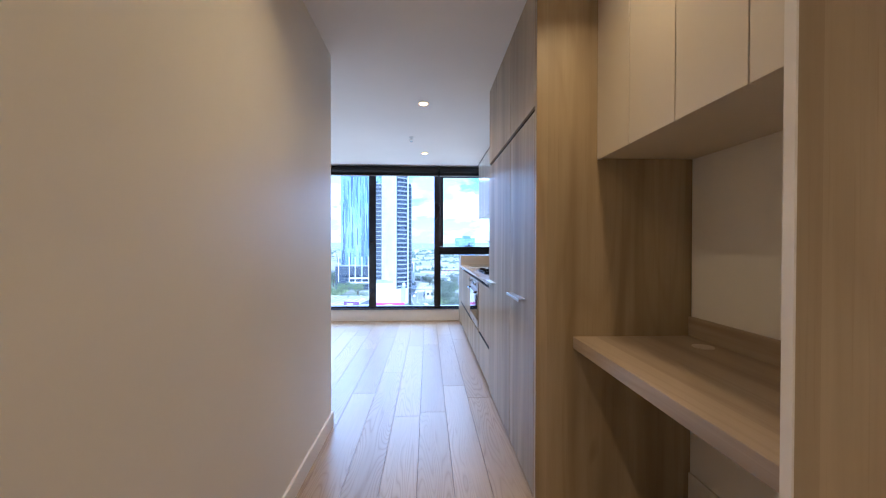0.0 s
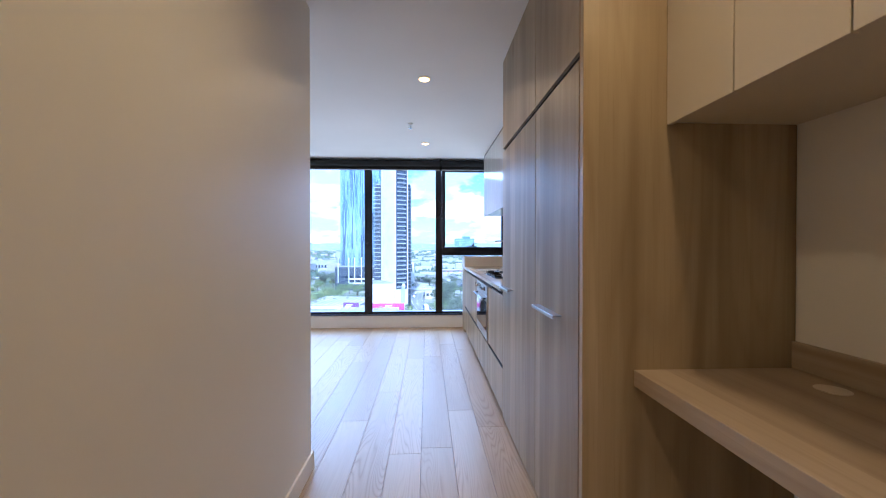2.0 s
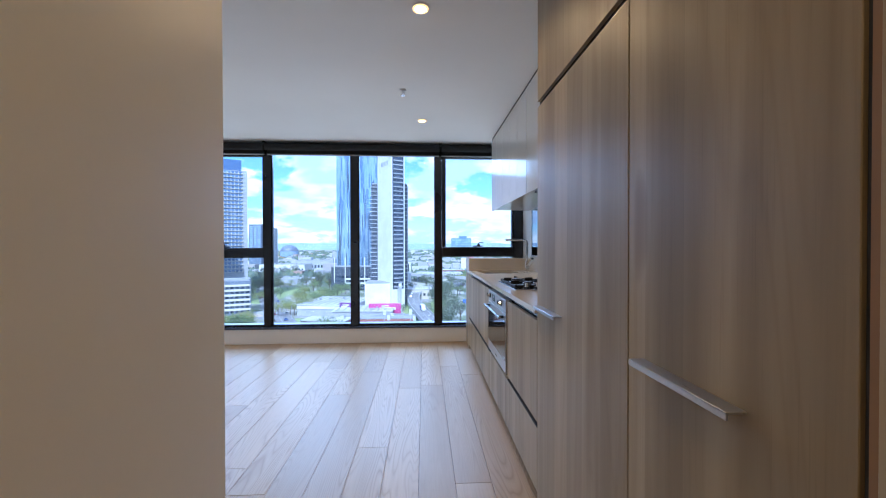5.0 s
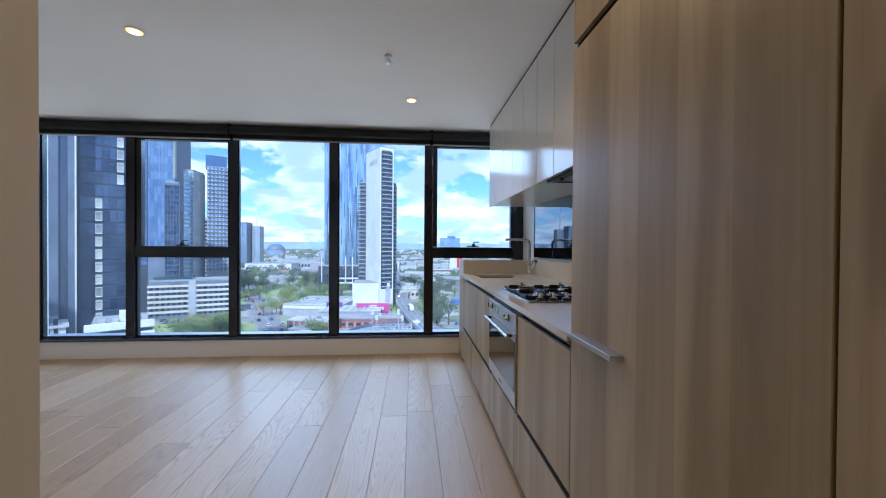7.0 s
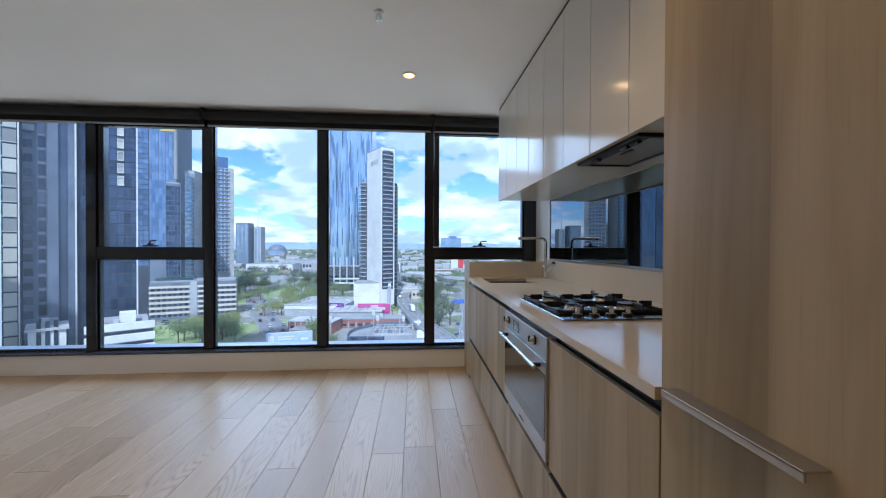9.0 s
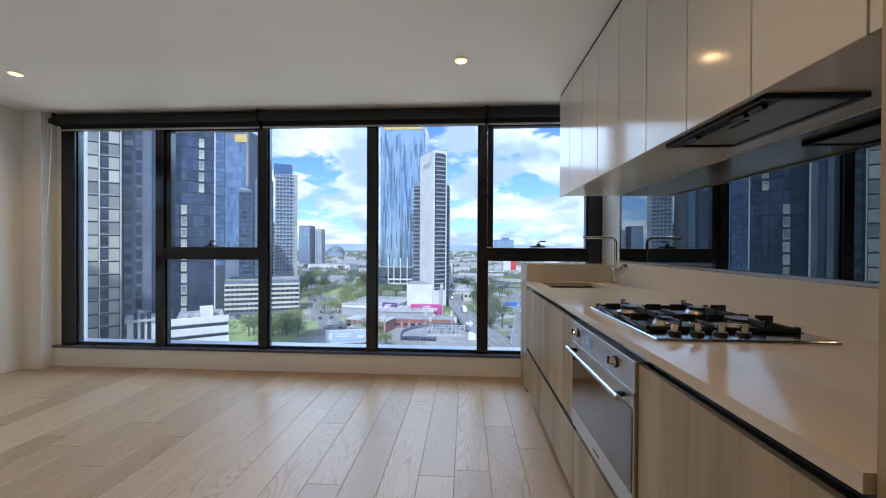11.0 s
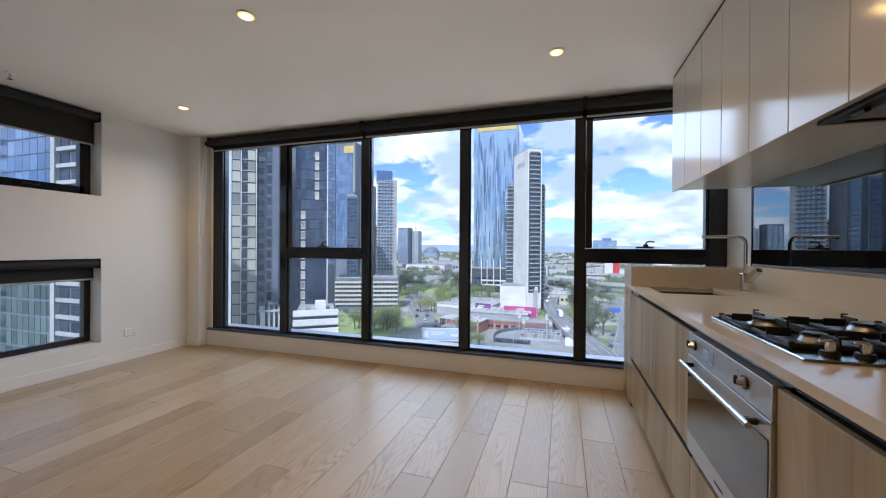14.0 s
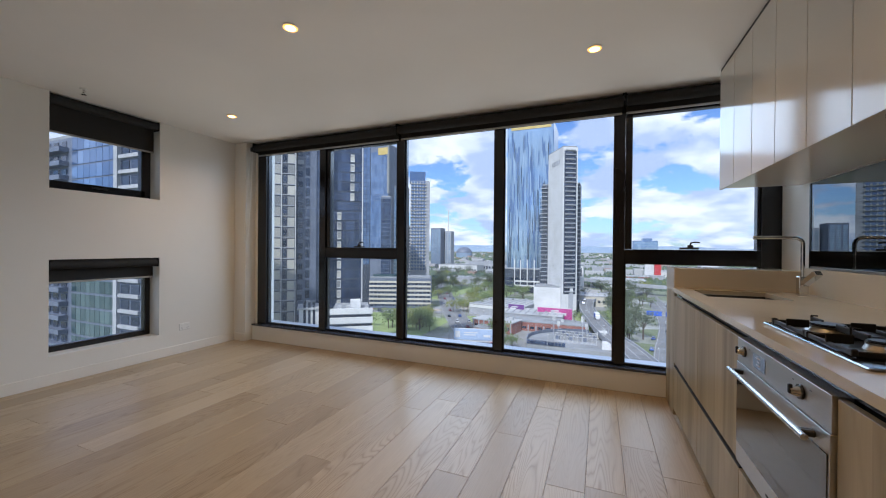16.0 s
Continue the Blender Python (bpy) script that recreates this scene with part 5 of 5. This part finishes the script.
# drum takes the same painted haze blue as the hills
part("drum", rod((-530, 1500, GZ0), (-530, 1500, GZ0 + 24), 34, 28), HAZE_BLUE, dome)
spire = thing("lattice_spire", (-363, 900, GZ0), 0, "slender white lattice spire with a flared base", "spire")
part("mast", rod((-363, 900, 10), (-363, 900, 98), 2.4, 8, r2=0.7), CONC_W, spire)
part("shaft", rod((-363, 900, GZ0), (-363, 900, 12), 6.0, 10, r2=2.4), CONC_W, spire)
for s in (-1, 1):
    part("skirt", tube([(-363, 900, 18), (-363 + s * 6, 899, -8), (-363 + s * 18, 898, -22), (-363 + s * 40, 897, -32)], 0.8), AMBER if s > 0 else CONC_W, spire)


# --- hoardings
def hoarding(x0, x1, y, z0, z1, rz, material, label, bars):
    t = thing("billboard", (x0, y, GZ0), rz, label, "billboard", "street billboards")
    w, h0, h1 = x1 - x0, z0 - GZ0, z1 - GZ0
    part("face", box(0, w, -0.3, 0, h0, h1), material, t, local=True)
    part("frame", box(-0.2, w + 0.2, 0.02, 0.4, h0 - 0.9, h1 + 0.2), CONC_W, t, local=True)
    for u in (w * 0.2, w * 0.8):
        part("post", rod((u, 0.9, 0), (u, 0.9, h1), 0.35, 8), CONC_G, t, local=True)
    b = bmesh.new()
    for u0, u1, v0, v1 in bars:
        box(u0 * w, u1 * w, -0.36, -0.3, h0 + v0 * (h1 - h0), h0 + v1 * (h1 - h0), 0, b)
    part("print_bars", b, CONC_W, t, local=True)


hoarding(-35.6, -15.2, 235, -42.0, -35.6, 0, PINK, "wide magenta billboard on a low roof", ((0.32, 0.46, 0.35, 0.6), (0.48, 0.7, 0.30, 0.62), (0.72, 0.84, 0.35, 0.6), (0.4, 0.62, 0.7, 0.82)))
hoarding(-55, -44.5, 240, -41.0, -35.5, -8, PURPLE, "purple billboard beside the shops", ((0.1, 0.5, 0.4, 0.6), (0.2, 0.6, 0.65, 0.78)))
hoarding(-65.0, -46.0, 166, -43.2, -38.0, 14, POSTER, "pale blue billboard beside the main road", ((0.04, 0.16, 0.2, 0.8), (0.25, 0.6, 0.62, 0.72), (0.25, 0.55, 0.42, 0.52), (0.75, 0.92, 0.3, 0.5)))
gantry = thing("road_sign_gantry", (30, 250, GZ0), 0, "blue motorway signs on a gantry", "road sign")
part("beam", box(22, 44, 250, 250.4, GZ0 + 7.0, GZ0 + 7.4), CONC_G, gantry)
part("sign_face", box(26, 34, 249.7, 250, GZ0 + 6.6, GZ0 + 9.4), SIGN_BLUE, gantry)
part("sign_face", box(36, 42, 249.7, 250, GZ0 + 6.6, GZ0 + 9.4), SIGN_BLUE, gantry)
for x in (22, 43.6):
    part("post", box(x, x + 0.5, 250, 250.5, GZ0, GZ0 + 7.4), CONC_G, gantry)


# --- street lamps, trees, cars
def street_lamp():
    t = thing("street_lamp", (0, 0, 0), 0, "tall grey street lamp with a curved arm", "street lamp", "street lamps")
    part("pole", rod((0, 0, 0), (0, 0, 9), 0.16, 8, r2=0.1), CONC_G, t, local=True)
    part("arm", tube([(0, 0, 8.9), (0.6, 0, 9.5), (1.8, 0, 9.7)], 0.08), CONC_G, t, local=True)
    part("lantern", box(1.6, 2.5, -0.2, 0.2, 9.6, 9.8, 0.04), CONC_W, t, local=True)
    return t


lamp = street_lamp()
lamp.matrix_world = pose(-64, 206, GZ0)
for x, y, rz in ((-84, 236, 0), (-104, 280, 0), (-132, 336, 0), (-92, 214, 180), (4, 190, 180), (-5, 232, 180), (-12, 276, 180), (30, 205, 0), (36, 268, 0), (-70, 172, 90), (-20, 158, 90), (20, 152, 90)):
    copy_thing(lamp, pose(x, y, GZ0, 0, 0, rz))


def tree(h, spread_, material, label, seed, clumps=150):
    """Tapered trunk, forked limbs and a crown of many leaf tufts with gaps."""
    rnd = random.Random(seed)
    t = thing("tree", (0, 0, 0), 0, label, "tree", "street and park trees")
    b = rod((0, 0, 0), (0.1, 0, h * 0.45), h * 0.030, 8, r2=h * 0.018)
    tips = []
    for i in range(7):
        a = i * 2.4 + rnd.uniform(-0.4, 0.4)
        s = spread_ * rnd.uniform(0.35, 0.75)
        p0 = Vector((0.05, 0, h * rnd.uniform(0.28, 0.45)))
        p1 = Vector((math.cos(a) * s, math.sin(a) * s, h * rnd.uniform(0.55, 0.88)))
        rod(p0, p1, h * 0.013, 6, b, r2=h * 0.004)
        tips.append(p1)
    part("trunk", b, BARK, t, local=True)
    verts, faces = [], []
    for i in range(clumps):
        c = rnd.choice(tips) + Vector((rnd.gauss(0, 1), rnd.gauss(0, 1), rnd.gauss(0, 0.75))) * spread_ * 0.27
        c.z = min(max(c.z, h * 0.3), h * 1.02)
        for k in range(7):
            d = Vector((rnd.gauss(0, 1), rnd.gauss(0, 1), rnd.gauss(0, 1))).normalized()
            u = d.orthogonal().normalized()
            v = d.cross(u)
            q = c + d * rnd.uniform(0.1, 0.75) * spread_ * 0.14
            s = rnd.uniform(0.35, 0.75) * spread_ * 0.085
            n0 = len(verts)
            verts += [q - u * s, q - v * s * 0.5 + d * s * 0.25, q + u * s, q + v * s * 0.6]
            faces.append((n0, n0 + 1, n0 + 2, n0 + 3))
    me = bpy.data.meshes.new("crown")
    me.from_pydata([tuple(v) for v in verts], [], faces)
    me.materials.append(material)
    ob = new("crown", me)
    ob.parent = t
    return t


kinds = [tree(9.5, 5.2, LEAF_A, "green broad-crowned street tree", 1), tree(8.0, 4.8, LEAF_B, "yellow-green park tree in spring leaf", 2), tree(14, 6.0, LEAF_C, "tall dark gum tree", 3, 190), tree(6.5, 4.0, LEAF_A, "small round green park tree", 4)]
home = [(-92, 192), (-101, 208), (8, 262), (-86, 183)]
for k, (x, y) in zip(kinds, home):
    k.matrix_world = pose(x, y, GZ0)
rnd = random.Random(11)
spots = []
for x0, x1, y0, y1, n, ks in ((-112, -84, 176, 200, 16, (0, 0, 3, 1)), (-116, -92, 200, 222, 8, (1, 1, 3)), (-150, -118, 172, 182, 6, (3, 0)), (-175, -120, 300, 400, 24, (0, 0, 2, 1)), (-112, -76, 300, 380, 20, (0, 1, 3)), (-100, -80, 236, 300, 10, (0, 1)), (-16, -2, 222, 262, 9, (0, 2, 3)), (4, 22, 196, 330, 26, (2, 2, 0)), (-8, 10, 330, 380, 10, (2, 0)), (20, 40, 330, 420, 14, (2, 2, 0)), (-56, -44, 176, 188, 5, (0, 3)), (-240, -140, 500, 590, 26, (0, 2, 1)), (-120, -40, 470, 600, 24, (2, 0, 1)), (-205, -150, 330, 470, 30, (0, 0, 2, 1)), (-130, -95, 390, 440, 14, (0, 1, 2)), (40, 75, 470, 540, 14, (1, 1, 0)), (-90, -60, 330, 380, 10, (0, 3)), (-46, -36, 158, 170, 4, (3, 0)), (-40, -10, 330, 366, 10, (2, 0)), (-16, -5, 225, 300, 9, (0, 2, 3))):
    for i in range(n):
        spots.append((rnd.uniform(x0, x1), rnd.uniform(y0, y1), rnd.choice(ks)))
for x, y, k in spots:
    near_road = min((p.xy - Vector((x, y))).length for p in fly)
    if near_road < 8 or (y < 345 and -14 < x < 6 and near_road < 26):          # verge of the flyover kept open
        continue
    c = copy_thing(kinds[k], pose(x, y, GZ0, 0, 0, rnd.uniform(0, 360)))
    s = rnd.uniform(0.75, 1.3)
    c.scale = (s, s, s * rnd.uniform(0.85, 1.1))


def car(paint_, label):
    t = thing("car", (0, 0, 0), 0, label, "car", "cars on the roads")
    b = box(-2.1, 2.1, -0.87, 0.87, 0.32, 0.86, 0.12)
    part("body", b, paint_, t, local=True)
    c = box(-1.25, 1.05, -0.76, 0.76, 0.86, 1.42, 0.0)
    for v in c.verts:
        if v.co.z > 1.2:
            v.co.x *= 0.72
            v.co.y *= 0.86
    part("cabin", c, GL_DARK, t, local=True)
    part("roof", box(-0.85, 0.70, -0.62, 0.62, 1.42, 1.47), paint_, t, local=True)
    for x in (-1.3, 1.3):
        for y in (-0.86, 0.86):
            part("wheel", rod((x, y - 0.1, 0.32), (x, y + 0.1, 0.32), 0.32, 12), TYRE, t, local=True)
    return t


cars = [car(p, "small %s car on the road below" % n) for p, n in zip(CARS, ("white", "silver", "black", "red", "blue"))]
park = []
for i in range(22):
    park.append((-186 + i * 3.6 + rnd.uniform(-0.4, 0.4), 223.5 + (i % 2) * 5.5, GZ0 + 0.12, 90))
for i, p in enumerate(main_road[6:30:2]):
    d = (main_road[7 + 2 * i] - p)
    a = math.degrees(math.atan2(d.y, d.x))
    nrm = Vector((d.y, -d.x, 0)).normalized()
    for o in ((-4.6, 2.4) if i % 2 else (-1.8, 5.6)):
        q = p + nrm * o
        park.append((q.x, q.y, GZ0 + 0.13, a))
for i in (14, 20, 27, 33):
    d = fly[i + 1] - fly[i]
    nrm = Vector((d.y, -d.x, 0)).normalized()
    q = fly[i] + nrm * (2.2 if i % 2 else -2.2)
    park.append((q.x, q.y, GZ0 + 6.02, math.degrees(math.atan2(d.y, d.x))))
for y in (190, 214, 236, 262, 300, 340):
    park.append((25 + (y - 190) * 0.145 + rnd.choice((-3, 3)), y, GZ0 + 0.22, 82))
for i, (x, y, z, a) in enumerate(park):
    k = i if i < 5 else rnd.choice((0, 0, 1, 1, 2, 2, 3, 4))
    if i < 5:
        cars[i].matrix_world = pose(x, y, z, 0, 0, a)
    else:
        copy_thing(cars[k], pose(x, y, z, 0, 0, a))
truck = thing("box_truck", (-1.5, 228, GZ0 + 6.02), -80, "white box truck with a blue side on the flyover", "truck")
part("cargo_box", box(-2.5, 3.2, -1.2, 1.2, 0.9, 3.6, 0.05), CARS[0], truck, local=True)
part("side_panel", box(-2.3, 3.0, -1.24, -1.2, 1.2, 3.3), SIGN_BLUE, truck, local=True)
part("cab", box(3.3, 5.0, -1.1, 1.1, 0.5, 2.6, 0.15), CARS[0], truck, local=True)
for x in (-1.4, 3.9):
    for y in (-1.1, 1.1):
        part("wheel", rod((x, y - 0.15, 0.45), (x, y + 0.15, 0.45), 0.45, 12), TYRE, truck, local=True)

# --- far suburb: roofs and tree tufts without number
rnd = random.Random(5)
bm_v, bm_f = [], []
for i in range(950):
    r = 560 + 2600 * rnd.random() ** 1.3
    a = radians(rnd.uniform(-62, 40))
    cx, cy = r * math.sin(a), r * math.cos(a)
    w, d, h = rnd.uniform(8, 34), rnd.uniform(8, 24), rnd.uniform(5, 13) * (2.2 if rnd.random() < 0.06 else 1)
    n0 = len(bm_v)
    for zz in (GZ0, GZ0 + h):
        bm_v += [(cx - w / 2, cy - d / 2, zz), (cx + w / 2, cy - d / 2, zz), (cx + w / 2, cy + d / 2, zz), (cx - w / 2, cy + d / 2, zz)]
    bm_f += [tuple(n0 + k for k in f) for f in ((4, 5, 6, 7), (0, 1, 5, 4), (1, 2, 6, 5), (2, 3, 7, 6), (3, 0, 4, 7))]
me = bpy.data.meshes.new("far_suburb")
me.from_pydata(bm_v, [], bm_f)
m = Mat("far_suburb_walls", 0.8)
m.colour(m.ramp(m.island(0, 1), [(0.0, (0.22, 0.23, 0.25)), (0.4, (0.42, 0.42, 0.42)), (0.7, (0.32, 0.33, 0.35)), (0.9, (0.32, 0.21, 0.17)), (1.0, (0.60, 0.60, 0.60))]))
me.materials.append(m.m)
tagged(new("far_suburb", me), "scattered low suburb roofs far below the windows", "buildings", kind="stuff")
bm_v, bm_f = [], []
for i in range(12000):
    r = 480 + 2900 * rnd.random() ** 1.4
    a = radians(rnd.uniform(-62, 40))
    cx, cy = r * math.sin(a), r * math.cos(a)
    s = rnd.uniform(2.5, 7.5)
    for k in range(4):
        b0 = rnd.uniform(0, 6.28)
        n0 = len(bm_v)
        o = Vector((cx + rnd.gauss(0, s * 0.5), cy + rnd.gauss(0, s * 0.5), GZ0 + rnd.uniform(2, 7)))
        bm_v += [tuple(o + Vector((math.cos(b0) * s, math.sin(b0) * s, -s * 0.6))), tuple(o + Vector((math.cos(b0 + 2.1) * s, math.sin(b0 + 2.1) * s, -s * 0.5))), tuple(o + Vector((math.cos(b0 + 4.2) * s, math.sin(b0 + 4.2) * s, -s * 0.6))), tuple(o + Vector((0, 0, s * 0.6)))]
        bm_f += [(n0, n0 + 1, n0 + 3), (n0 + 1, n0 + 2, n0 + 3), (n0 + 2, n0, n0 + 3)]
me = bpy.data.meshes.new("far_trees")
me.from_pydata(bm_v, [], bm_f)
m = Mat("far_tree_tufts", 0.9)
m.colour(m.ramp(m.island(0, 1), [(0.0, (0.06, 0.09, 0.07)), (0.6, (0.10, 0.14, 0.10)), (1.0, (0.17, 0.19, 0.10))]))
me.materials.append(m.m)
tagged(new("far_trees", me), "distant tree tops between the suburb roofs", "trees", kind="stuff")

# --- neighbour seen through the small side windows
tN = tower("neighbour_block", -130, 40, 60, 9, 24, 0, CONC_S, "apartment block with balconies and a glazed stair bay", category="apartment block")
zN = [3.0 * i + 1.4 for i in range(8, 23)]
windows(tN, 25.5, 41.5, zN[7:], 7, 0.95, 2.7, GL_BLUE)
windows(tN, 25.5, 41.5, zN[:7], 9, 0.93, 2.5, GL_TEAL)
part("grey_pier", box(41.6, 42.8, -0.6, 0, 0, 69), CONC_G, tN, local=True)
for z in zN:
    part("balcony", box(43.0, 49.5, -0.5, 0, z - 1.5, z - 0.8), CONC_G, tN, local=True)
    part("balcony", box(14.0, 24.0, -1.6, 0, z - 1.5, z - 0.5), CONC_S, tN, local=True)
windows(tN, 43.0, 49.5, zN, 2, 0.8, 1.9, GL_DARK)
windows(tN, 50.0, 60.0, zN, 4, 0.9, 2.4, GL_NAVY)
windows(tN, 14.0, 24.0, zN, 3, 0.6, 1.9, GL_DARK)

# ---------------------------------------------------------------- floor boards
floor = thing("floor", (-2, -3.5, 0), label="pale limed oak floorboards running towards the window", category="floor", kind="structure")
b = box(XL - 0.02, XR + 0.1, YC - 0.1, 0.1, -0.08, -0.0145)
box(XC - 0.05, XR + 0.1, YB - 0.05, YC - 0.1, -0.08, -0.0145, 0, b)
part("subfloor", b, SHADOW, floor)
BW, BL = 0.181, 1.80
joints = {1: -0.925, 2: -1.415, 4: -0.57, 5: -1.06, 6: -1.577, 8: -0.74, 10: -1.74}
rnd = random.Random(3)
meshes = {}


def board(x0, x1, y0, y1):
    """One board with eased edges, on a mesh shared by boards of its size."""
    key = (round(x1 - x0, 3), round(y1 - y0, 2))
    w, l = x1 - x0 - 0.0012, y1 - y0 - 0.0012
    if key not in meshes:
        b = bmesh.new()
        e = 0.0012
        lo = [b.verts.new((sx * w / 2, sy * l / 2, z)) for z in (-0.014, -e) for sx, sy in ((-1, -1), (1, -1), (1, 1), (-1, 1))]
        hi = [b.verts.new((sx * (w / 2 - e), sy * (l / 2 - e), 0)) for sx, sy in ((-1, -1), (1, -1), (1, 1), (-1, 1))]
        for k in range(4):
            b.faces.new((lo[k], lo[(k + 1) % 4], lo[4 + (k + 1) % 4], lo[4 + k]))
            b.faces.new((lo[4 + k], lo[4 + (k + 1) % 4], hi[(k + 1) % 4], hi[k]))
        b.faces.new(hi)
        meshes[key] = mesh_of("floorboard", b, FLOOR)
    piece("floorboard", meshes[key], floor, pose((x0 + x1) / 2 + 2, (y0 + y1) / 2 + 3.5, 0))


for c in range(-4, 26):
    x1 = -BW * c
    x0 = max(x1 - BW, XL)
    if x1 - x0 < 0.03:
        continue
    j = joints.get(c, -rnd.uniform(0.3, 1.7))
    ends = [0.0]
    y = j
    while y > (YB if x1 > XC - 0.05 else YC - 0.1):
        ends.append(y)
        y -= BL
    ends.append(YB if x1 > XC - 0.05 else YC - 0.1)
    for y1, y0 in zip(ends, ends[1:]):
        if y1 - y0 > 0.01:
            board(x0, min(x1, XR), y0, y1)
